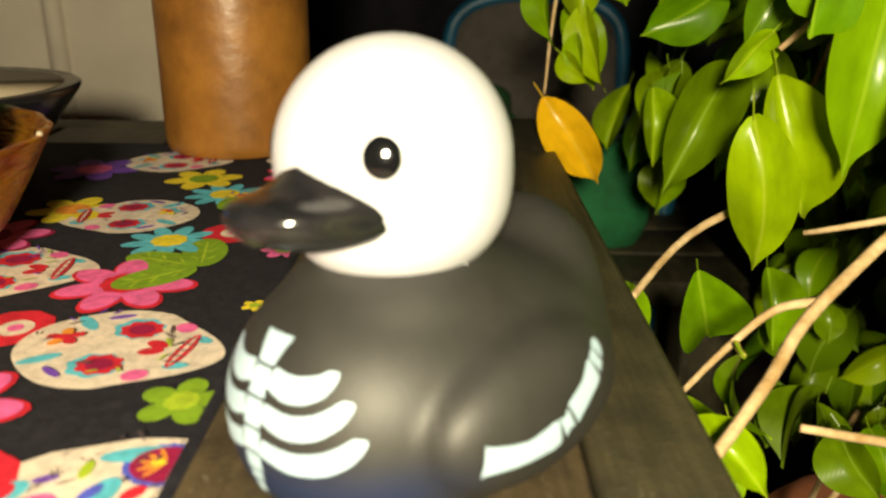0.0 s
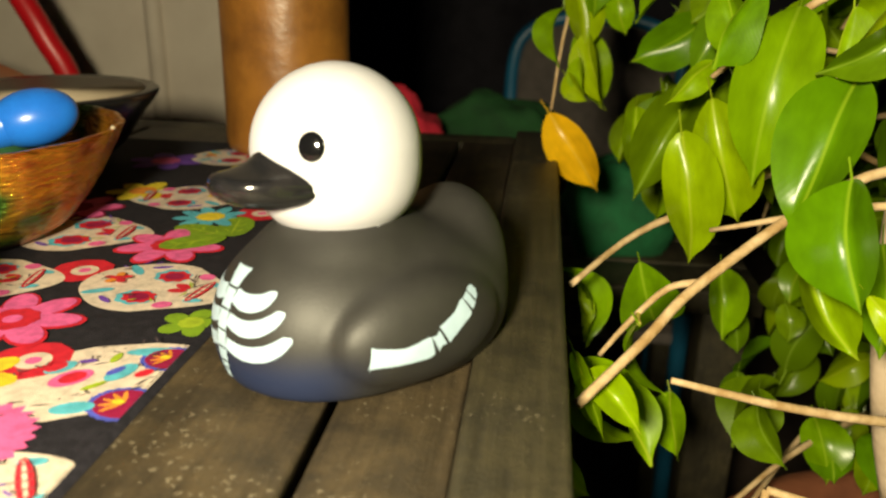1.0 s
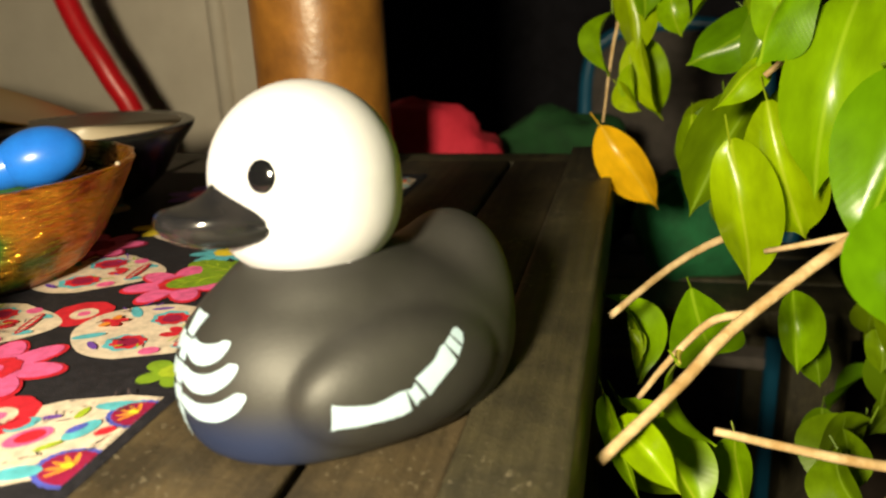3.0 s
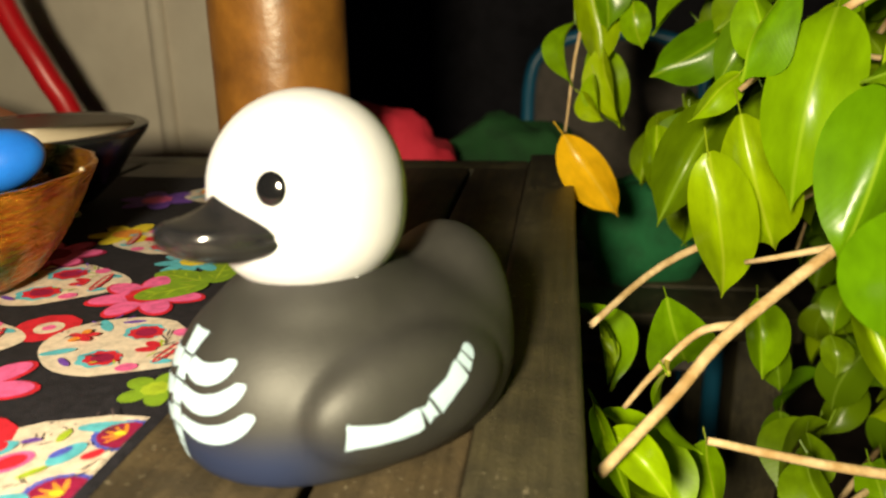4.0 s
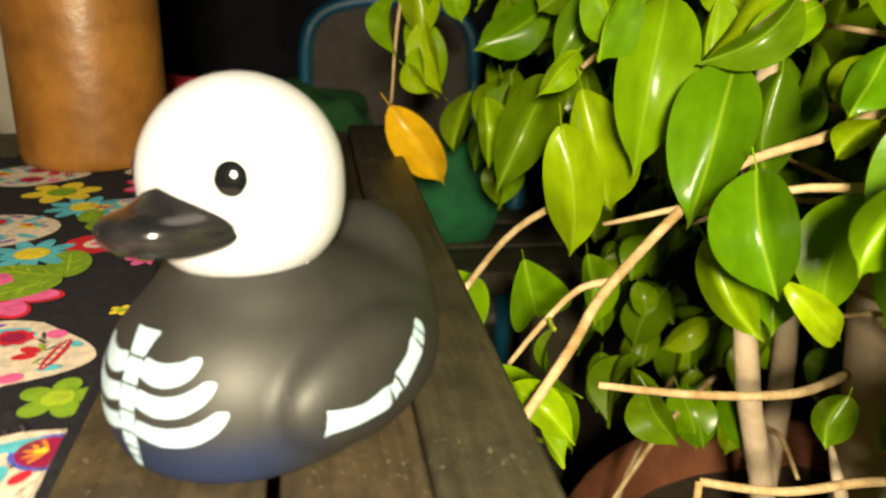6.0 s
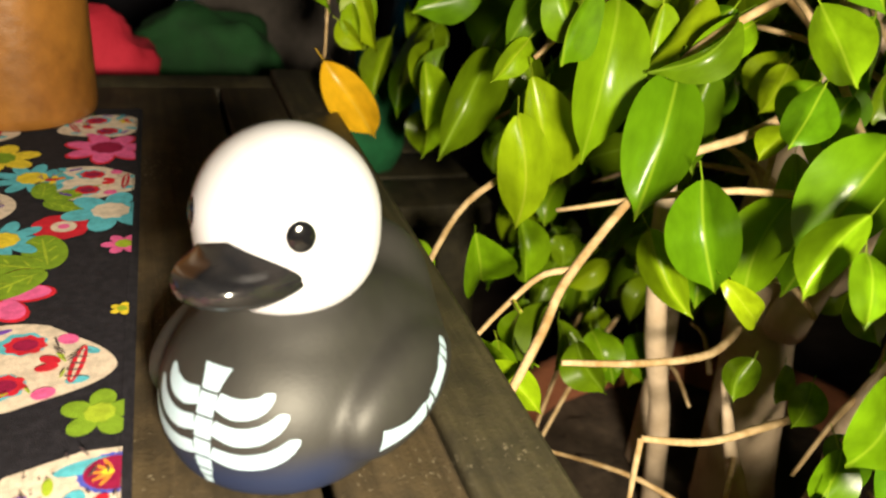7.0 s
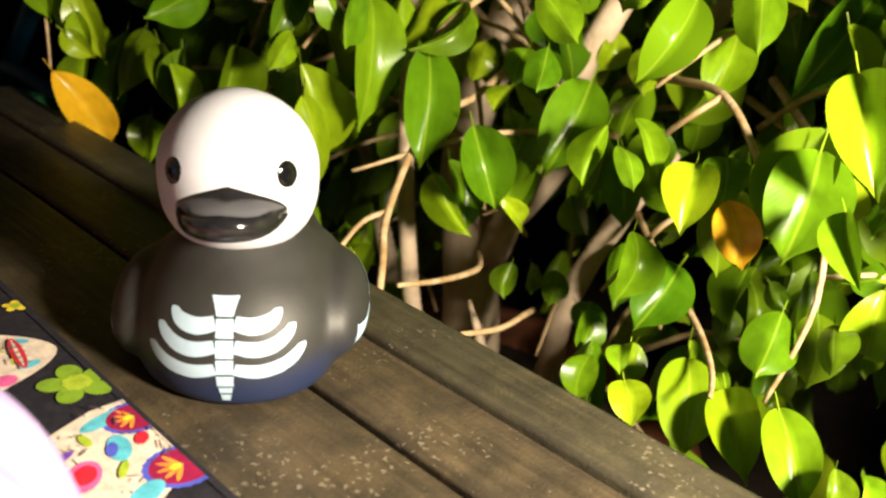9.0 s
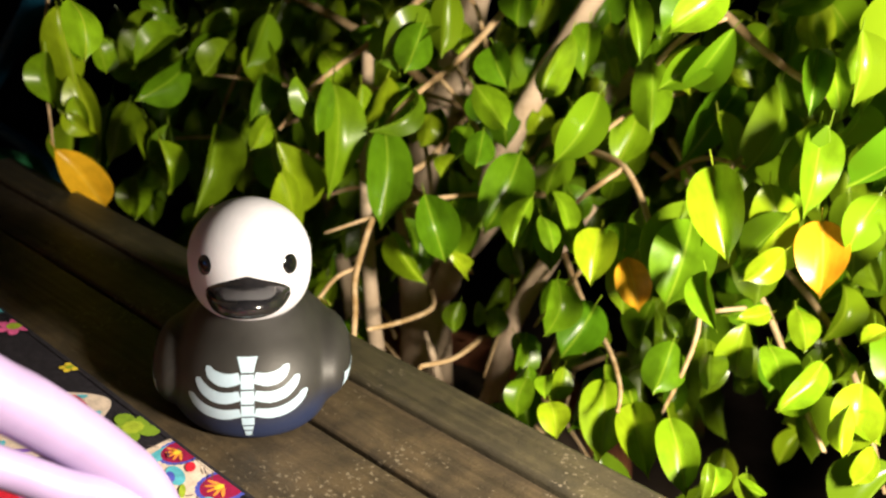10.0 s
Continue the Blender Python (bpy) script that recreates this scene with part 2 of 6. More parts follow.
def tube(bm, points, radii, n=10, mat=0, smooth_steps=6):
    """A round tapering tube through points (Catmull-Rom)."""
    P = [Vector(p) for p in points]
    pts, rad = [], []
    for i in range(len(P) - 1):
        a, b, c, d = P[max(i - 1, 0)], P[i], P[i + 1], P[min(i + 2, len(P) - 1)]
        for s in range(smooth_steps):
            t = s / smooth_steps
            pts.append(0.5 * ((2 * b) + (c - a) * t + (2 * a - 5 * b + 4 * c - d) * t * t + (3 * b - a - 3 * c + d) * t ** 3))
            rad.append(radii[i] * (1 - t) + radii[i + 1] * t)
    pts.append(P[-1])
    rad.append(radii[-1])
    side = Vector((0.31, 0.2, 0.93))
    rings = []
    for i, p in enumerate(pts):
        d = (pts[min(i + 1, len(pts) - 1)] - pts[max(i - 1, 0)]).normalized()
        side = (side - d * side.dot(d))
        side = side.normalized() if side.length > 1e-4 else d.orthogonal().normalized()
        up = d.cross(side)
        rings.append([bm.verts.new(p + rad[i] * (side * math.cos(2 * math.pi * k / n) + up * math.sin(2 * math.pi * k / n))) for k in range(n)])
    for a, b in zip(rings, rings[1:]):
        for k in range(n):
            bm.faces.new((a[k], a[(k + 1) % n], b[(k + 1) % n], b[k])).material_index = mat
    bm.faces.new(rings[0][::-1]).material_index = mat
    bm.faces.new(rings[-1]).material_index = mat
    return bm


# ---- setting ----
GROUND_Z = -0.74
PAVING = material("dark_paving", (0.085, 0.060, 0.045), 0.85, second=(0.14, 0.10, 0.075), scale=9, bump=0.6, bump_scale=60)
CLADDING = material("painted_cladding", (0.64, 0.57, 0.48), 0.6, second=(0.56, 0.49, 0.41), scale=7, bump=0.15, bump_scale=90)
FENCE = material("dark_fence", (0.06, 0.055, 0.075), 0.8, second=(0.035, 0.032, 0.045), scale=12, bump=0.4, bump_scale=80)

bm = bmesh.new()
grid(bm, lambda u, v: (-14 + 28 * u, -14 + 28 * v, GROUND_Z + 0.004 * noise.noise((u * 40, v * 40, 0))), 40, 40)
tagged(part("ground", bm, PAVING), "dark brown stone paving at night", "ground", kind="structure")


def wall_cladding():
    """Pale vertical boards with a rounded bead on each joint."""
    w = empty("wall_north", 0, 0, 0)
    tagged(w, "cream painted wall of vertical boards with raised beads", "wall", kind="structure")
    bm = bmesh.new()
    box(bm, -3.2, -0.262, 0.84, 0.96, GROUND_Z, 1.7)
    part("wall_body", bm, CLADDING, w, smooth=False)
    bm = bmesh.new()
    box(bm, -0.187, 0.187, -0.008, 0.008, GROUND_Z, 1.7, 0.004)
    board = part("board", bm, CLADDING, w)
    bm = bmesh.new()
    box(bm, -0.088, 0.088, -0.008, 0.008, GROUND_Z, 1.7, 0.004)
    part("board", bm, CLADDING, w).location = (-0.351, 0.834, 0)
    bm = bmesh.new()
    tube(bm, [(0, 0, GROUND_Z), (0, 0, 0.4), (0, 0, 1.7)], [0.012, 0.012, 0.012], 12, smooth_steps=1)
    bead = part("bead", bm, CLADDING, w)
    for k in range(8):
        b = bead if k == 0 else new("bead", bead.data)
        b.parent = w
        b.location = (-0.441 - 0.378 * k, 0.826, 0)
        if k < 7:
            b = board if k == 0 else new("board", board.data)
            b.parent = w
            b.location = (-0.630 - 0.378 * k, 0.834, 0)
    return w


wall_cladding()

# a far dark fence closes the yard
for name, x0, x1, y0, y1 in (("wall_fence_far", -3.2, 4.0, 2.9, 2.96), ("wall_fence_side", 3.0, 3.06, -3.0, 2.9), ("wall_fence_near", -3.2, 4.0, -3.06, -3.0), ("wall_fence_west", -3.26, -3.2, -3.0, 0.8)):
    w = empty(name)
    tagged(w, "dark stained timber fence at the yard's edge", "fence", kind="structure")
    bm = bmesh.new()
    box(bm, x0, x1, y0, y1, GROUND_Z, 1.1)
    part("fence_panel", bm, FENCE, w, smooth=False)
    long_x = x1 - x0 > y1 - y0
    bm = bmesh.new()
    box(bm, -0.07, 0.07, -0.07, 0.07, GROUND_Z, 1.14, 0.005)
    post = part("post", bm, FENCE, w, smooth=False)
    length = (x1 - x0) if long_x else (y1 - y0)
    for k in range(4):
        o = post if k == 0 else new("post", post.data)
        o.parent = w
        s = (k + 0.5) / 4 * length
        o.location = (x0 + s, (y0 + y1) / 2, 0) if long_x else ((x0 + x1) / 2, y0 + s, 0)


# ---- the table ----
def table():
    t = empty("garden_table", 0, 0, GROUND_Z)
    tagged(t, "dark stained slatted wooden garden table, weathered and gritty", "table")
    lift = -GROUND_Z

    def slat(x0, x1, y0, y1, mat, top=0.0, thick=0.022, bevel=0.0018):
        bm = bmesh.new()
        box(bm, x0, x1, y0, y1, lift + top - thick, lift + top, bevel)
        return part("slat", bm, mat, t)

    x = 0.0635
    slat(0.0225, x, -0.95, 0.40, SLAT)
    for k in range(9):
        right = 0.0190 - k * 0.0885
        slat(right - 0.084, right, -0.95, 0.40, SLAT)
    for name, b in (("side_rail", (0.0638, 0.0975, -0.97, 0.436)), ("end_rail", (-0.775, 0.0634, 0.4035, 0.436)), ("end_rail", (-0.775, 0.0634, -0.97, -0.9535)), ("side_rail", (-0.81, -0.778, -0.97, 0.436))):
        bm = bmesh.new()
        box(bm, b[0], b[1], b[2], b[3], lift - 0.045, lift + (0.004 if name == "side_rail" else -0.0015), 0.003)
        part(name, bm, RAIL, t)
    for y in (-0.6, -0.1, 0.3):
        bm = bmesh.new()
        box(bm, -0.775, 0.064, y - 0.03, y + 0.03, lift - 0.055, lift - 0.0235, 0.002)
        part("cross_bearer", bm, RAIL, t)
    for lx in (-0.74, 0.055):
        for ly in (-0.9, 0.38):
            bm = bmesh.new()
            box(bm, lx - 0.035, lx + 0.035, ly - 0.035, ly + 0.035, 0, lift - 0.056, 0.004)
            part("leg", bm, RAIL, t)


table()

# ---- the runner and its print ----
EDGE, NEAR, FAR_END, LEFT = -0.0385, -0.45, 0.347, -0.42
runner = empty("table_runner", 0, 0, 0.0)
tagged(runner, "black cotton table runner printed with sugar skulls and flowers", "table runner")
bm = bmesh.new()


def cloth(u, v):
    x, y = LEFT + (EDGE - LEFT) * u, NEAR + (FAR_END - NEAR) * v
    x += (0.005 * (y / 0.34) if y > 0 else 0.0) * u
    return (x, y, 0.0014 + 0.0003 * noise.noise((x * 30, y * 30, 3)))


grid(bm, cloth, 60, 110)
part("fabric", bm, CLOTH, runner)
bm = bmesh.new()
grid(bm, lambda u, v: (lambda p: (p[0] - 0.002 + 0.004 * v, p[1], 0.0020 - 0.0017 * v * v))(cloth(1, u)), 90, 5)
part("hem", bm, CLOTH, runner)
INKS = list(INK)


class Print:
    """A flat printed motif: filled outlines laid on the cloth, layer over layer, cut at the hem."""

    count = 0

    def __init__(self, x, y, turn, size):
        Print.count += 1
        self.base = 0.0019 + 0.000007 * (Print.count % 8)
        self.bm, self.x, self.y, self.c, self.s, self.k, self.layer = bmesh.new(), x, y, math.cos(radians(turn)), math.sin(radians(turn)), size, 0

    def fill(self, ink, pts):
        self.layer += 1
        vs = []
        for px, py in pts:
            X, Y = self.x + self.k * (px * self.c - py * self.s), self.y + self.k * (px * self.s + py * self.c)
            edge = EDGE - 0.001 + (0.005 * (Y / 0.34) if Y > 0 else 0)
            vs.append(self.bm.verts.new((min(X, edge), min(Y, FAR_END - 0.001), self.base + 0.00006 * min(self.layer, 60))))
        hub = self.bm.verts.new(sum((v.co for v in vs), Vector()) / len(vs))
        for v, w in zip(vs, vs[1:] + vs[:1]):
            self.bm.faces.new((hub, v, w)).material_index = INKS.index(ink)

    def oval(self, ink, cx, cy, rx, ry, turn=0.0, wave=0.0, lobes=0, n=28):
        c, s = math.cos(radians(turn)), math.sin(radians(turn))
        pts = []
        for k in range(n):
            a = 2 * math.pi * k / n
            r = 1 + wave * math.cos(lobes * a)
            x, y = rx * r * math.cos(a), ry * r * math.sin(a)
            pts.append((cx + x * c - y * s, cy + x * s + y * c))
        self.fill(ink, pts)

    def done(self, name):
        return part(name, self.bm, [INK[i] for i in INKS], runner, smooth=False)


def skull(x, y, turn, size=0.07, seed=0):
    r = random.Random(seed)
    p = Print(x, y, turn, size)
    # cranium to +x, chin to -x
    out = []
    for k in range(44):
        a = 2 * math.pi * k / 44
        cx = math.cos(a)
        w = 0.40 if cx > -0.2 else 0.40 - 0.16 * ((-0.2 - cx) / 0.8) ** 0.7
        out.append((0.52 * cx, w * math.sin(a) * (1 + 0.03 * math.cos(5 * a))))
    p.fill("cream", out)
    eye, dark = r.choice([("red", "crimson"), ("purple", "crimson"), ("red", "crimson")])
    g = r.uniform(0.72, 0.92)
    for s in (-1, 1):
        p.oval("teal", 0.02, 0.2 * s, 0.17 * g, 0.15 * g, 0, 0.08, 7)
        p.oval(eye, 0.0, 0.19 * s, 0.145 * g, 0.125 * g, 0, 0.10, 8)
        p.oval(dark, 0.0, 0.19 * s, 0.09 * g, 0.075 * g)
        p.oval("pink", -0.21, 0.25 * s, 0.06, 0.05, 30 * s)
        p.oval("teal", 0.30, 0.20 * s, 0.10, 0.035, 40 * s)
        p.oval("purple", 0.17, 0.30 * s, 0.07, 0.022, -30 * s)
        p.oval("teal", -0.35, 0.14 * s, 0.06, 0.03, 20 * s)
    p.oval("red", -0.17, 0.035, 0.06, 0.035, 20)
    p.oval("red", -0.17, -0.035, 0.06, 0.035, -20)
    p.oval("red", -0.32, 0.0, 0.035, 0.17, 0)
    p.oval("cream", -0.32, 0.0, 0.010, 0.15, 0)
    for k in range(5):
        p.oval("line", -0.32, -0.12 + 0.06 * k, 0.045, 0.006)
    for k in range(5):
        a = 2 * math.pi * k / 5
        p.oval(r.choice(["yellow", "orange", "red", "teal"]), 0.30 + 0.055 * math.cos(a), 0.055 * math.sin(a), 0.04, 0.028, math.degrees(a))
    p.oval("red", 0.30, 0, 0.03, 0.03)
    for k in range(16):
        a, d = r.uniform(0, 6.28), r.uniform(0.25, 0.40)
        p.oval(r.choice(["line", "line", "purple", "lime"]), 0.08 + d * 0.95 * math.cos(a), d * 0.85 * math.sin(a), r.uniform(0.018, 0.05), 0.007, r.uniform(0, 180), n=10)
    p.done("skull_print")


def flower(x, y, size, petal, heart, turn=0.0, petals=7, outer=None, name="flower_print"):
    p = Print(x, y, turn, size)
    for ink, grow in ((outer, 1.18), (petal, 1.0)):
        if not ink:
            continue
        for k in range(petals):
            a = 2 * math.pi * k / petals
            p.oval(ink, 0.30 * math.cos(a), 0.30 * math.sin(a), 0.20 * grow, 0.62 / petals * 1.35 * grow, math.degrees(a), n=16)
    p.oval(heart, 0, 0, 0.19, 0.19, 0, 0.06, 9)
    p.oval("pink" if heart == "red" else heart, 0, 0, 0.07, 0.07)
    p.done(name)


def spiky(x, y, size, turn=0):
    p = Print(x, y, turn, size)
    p.base += 0.00003
    p.oval("pink", 0, 0, 0.45, 0.45, 0, 0.07, 26, n=104)
    p.oval("red", 0, 0, 0.20, 0.20, 0, 0.04, 9)
    for k in range(7):
        a = 2 * math.pi * k / 7
        p.oval("pink", 0.11 * math.cos(a), 0.11 * math.sin(a), 0.03, 0.03)
    p.done("flower_print")


def ring(x, y, size):
    p = Print(x, y, 0, size)
    p.oval("red", 0, 0, 0.5, 0.5, 0, 0.03, 9)
    p.oval("cream", 0.05, 0, 0.22, 0.22)
    p.oval("pink", 0.05, 0, 0.10, 0.10)
    p.done("rosette_print")


def leaves_print(x, y, size, turn):
    p = Print(x, y, turn, size)
    for a in (-60, 0, 60):
        c, s = math.cos(radians(a)), math.sin(radians(a))
        p.oval("green", 0.33 * c, 0.33 * s, 0.30, 0.17, a)
        p.oval("lime", 0.33 * c, 0.33 * s, 0.24, 0.012, a)
        for k in (-1, 1):
            for j in (0.2, 0.36, 0.5):
                p.oval("lime", j * c - 0.06 * k * s, j * s + 0.06 * k * c, 0.06, 0.01, a + 40 * k, n=8)
    p.done("leaf_print")


def wing(x, y, size, turn):
    """A half-round butterfly wing: blue rim, red field, orange veins."""
    p = Print(x, y, turn, size)
    p.oval("blue", 0, 0, 0.5, 0.42, 0, 0.03, 22, n=66)
    p.oval("crimson", 0, 0, 0.42, 0.35)
    for k in range(5):
        a = -60 + 30 * k
        p.oval("orange", 0.17 * math.cos(radians(a)), 0.17 * math.sin(radians(a)), 0.16, 0.035, a, n=12)
    p.oval("yellow", 0.08, 0, 0.09, 0.06)
    p.done("wing_print")


def corner_skull():
    """The skull beside the hem: pale, finely drawn, with two wings cut by the hem."""
    p = Print(-0.062, -0.011, 42, 0.062)
    p.fill("cream", [(0.62, 0.02), (0.42, 0.20), (0.10, 0.34), (-0.20, 0.36), (-0.46, 0.24), (-0.56, 0.02), (-0.50, -0.22), (-0.30, -0.36), (0.0, -0.42), (0.20, -0.62), (0.50, -0.52), (0.70, -0.30)])
    p.oval("teal", 0.36, 0.10, 0.15, 0.05, -30)
    p.oval("teal", -0.16, -0.30, 0.11, 0.06, -20)
    p.oval("teal", -0.12, 0.18, 0.09, 0.06, 10)
    p.oval("red", -0.14, 0.20, 0.065, 0.05, 20)
    p.oval("pink", -0.10, 0.02, 0.12, 0.08, 10)
    p.oval("red", -0.09, 0.02, 0.075, 0.055, 10)
    p.oval("teal", 0.14, -0.06, 0.11, 0.06, 30)
    p.oval("blue", 0.12, -0.03, 0.06, 0.03, 20)
    p.oval("red", 0.24, -0.14, 0.055, 0.035, 10)
    p.oval("lime", 0.16, 0.12, 0.06, 0.025, 50)
    p.oval("lime", -0.02, -0.14, 0.07, 0.022, 10)
    p.oval("purple", 0.02, 0.16, 0.05, 0.022, -20)
    r = random.Random(5)
    for k in range(34):
        p.oval("line", r.uniform(-0.48, 0.40), r.uniform(-0.34, 0.24), r.uniform(0.008, 0.05), 0.006, r.uniform(0, 180), n=8)
    p.done("skull_print")
    wing(-0.0415, 0.0045, 0.021, 175)
    wing(-0.0425, -0.0265, 0.024, 170)


corner_skull()
skull(-0.151, 0.060, 190, 0.064, 1)
skull(-0.0755, 0.0655, 170, 0.066, 2)
skull(-0.144, 0.1265, 185, 0.068, 3)
skull(-0.122, 0.197, 10, 0.062, 4)
skull(-0.058, 0.226, 175, 0.055, 5)
skull(-0.055, 0.312, 20, 0.05, 6)
skull(-0.066, -0.082, 215, 0.07, 7)
skull(-0.13, 0.300, 185, 0.06, 8)
flower(-0.114, 0.024, 0.052, "pink", "red", 10, 7, "red")
flower(-0.0925, 0.1155, 0.050, "pink", "red", 0, 7, "red")
flower(-0.171, 0.164, 0.05, "pink", "crimson", 20, 7, "crimson")
flower(-0.051, 0.274, 0.046, "pink", "crimson", 5, 7, "red")
flower(-0.172, 0.279, 0.05, "purple", "pink", 0, 6)
flower(-0.092, 0.163, 0.040, "teal", "yellow", 0, 9)
flower(-0.047, 0.190, 0.046, "teal", "cream", 15, 6)
flower(-0.086, 0.233, 0.040, "teal", "yellow", 0, 9)
flower(-0.1020, -0.0190, 0.036, "yellow", "teal", 0, 6)
flower(-0.152, 0.205, 0.042, "yellow", "orange", 20, 6)
flower(-0.105, 0.262, 0.042, "yellow", "green", 20, 6)
flower(-0.0465, 0.0335, 0.026, "green", "lime", 12, 5)
flower(-0.150, 0.006, 0.04, "teal", "purple", 0, 6)
spiky(-0.0795, -0.0530, 0.046)
ring(-0.0885, -0.0045, 0.028)
ring(-0.117, 0.078, 0.027)
ring(-0.0685, 0.1750, 0.026)
leaves_print(-0.070, 0.1330, 0.055, 160)
leaves_print(-0.164, 0.030, 0.06, 120)
leaves_print(-0.079, 0.2040, 0.035, 30)
flower(-0.0405, 0.1540, 0.020, "pink", "lime", 0, 6)
flower(-0.0405, 0.0980, 0.010, "yellow", "lime", 0, 5)
r = random.Random(21)
for k in range(26):
    x, y = -0.235 - 0.17 * r.random(), -0.42 + 0.74 * (k + r.random()) / 26
    (skull(x, y, r.uniform(160, 200), 0.065, 30 + k) if k % 2 else flower(x, y, 0.05, r.choice(["pink", "teal", "yellow"]), "red", 0, 7))
for k in range(12):
    x, y = -0.075 - 0.13 * (k % 3) / 2, -0.42 + 0.30 * (k // 3) / 3.4
    (skull(x, y, r.uniform(160, 200), 0.065, 60 + k) if k % 2 else flower(x, y, 0.05, r.choice(["pink", "teal", "yellow"]), "red", 0, 7))


# ---- the duck ----
LEAN_TO = radians(4.5)  # it sits a little askew, over to its right


def duck_field(p):
    """Signed distance, roughly, of the body: joined ellipsoids, flat below. x ahead, y to its left."""
    q = np.asarray(p, float)
    lumps = (((-0.0130, 0, 0.0165), (0.0528, 0.0440, 0.0345), 0), ((0.0090, 0, 0.0160), (0.0390, 0.0388, 0.0360), 0.006), ((0.000, 0, 0.043), (0.0262, 0.0262, 0.0135), 0.007),
             ((-0.005, 0.0362, 0.0190), (0.0330, 0.0128, 0.0185), 0.0026), ((-0.005, -0.0362, 0.0190), (0.0330, 0.0128, 0.0185), 0.0026),
             ((-0.0495, 0, 0.0330), (0.0165, 0.0240, 0.0225), 0.010))
    total = None
    for c, r, k in lumps:
        v, r = q - np.array(c), np.array(r)
        k0, k1 = np.linalg.norm(v / r, axis=-1), np.linalg.norm(v / r ** 2, axis=-1)
        d = k0 * (k0 - 1) / np.maximum(k1, 1e-9)
        if total is None:
            total = d
        else:
            h = np.clip(0.5 + 0.5 * (total - d) / k, 0, 1)
            total = total * (1 - h) + d * h - k * h * (1 - h)
    k, floor = 0.0034, 0.0004 - (q[..., 1] * math.sin(LEAN_TO) + q[..., 2] * math.cos(LEAN_TO))
    h = np.clip(0.5 - 0.5 * (total - floor) / k, 0, 1)
    return total * (1 - h) + floor * h + k * h * (1 - h)


def meet(start, way, near, far, steps=40):
    """Where rays from inside leave the body."""
    lo, hi = np.full(len(way), near), np.full(len(way), far)
    for _ in range(steps):
        mid = (lo + hi) / 2
        inside = duck_field(start + way * mid[:, None]) < 0
        lo, hi = np.where(inside, mid, lo), np.where(inside, hi, mid)
    return start + way * lo[:, None]


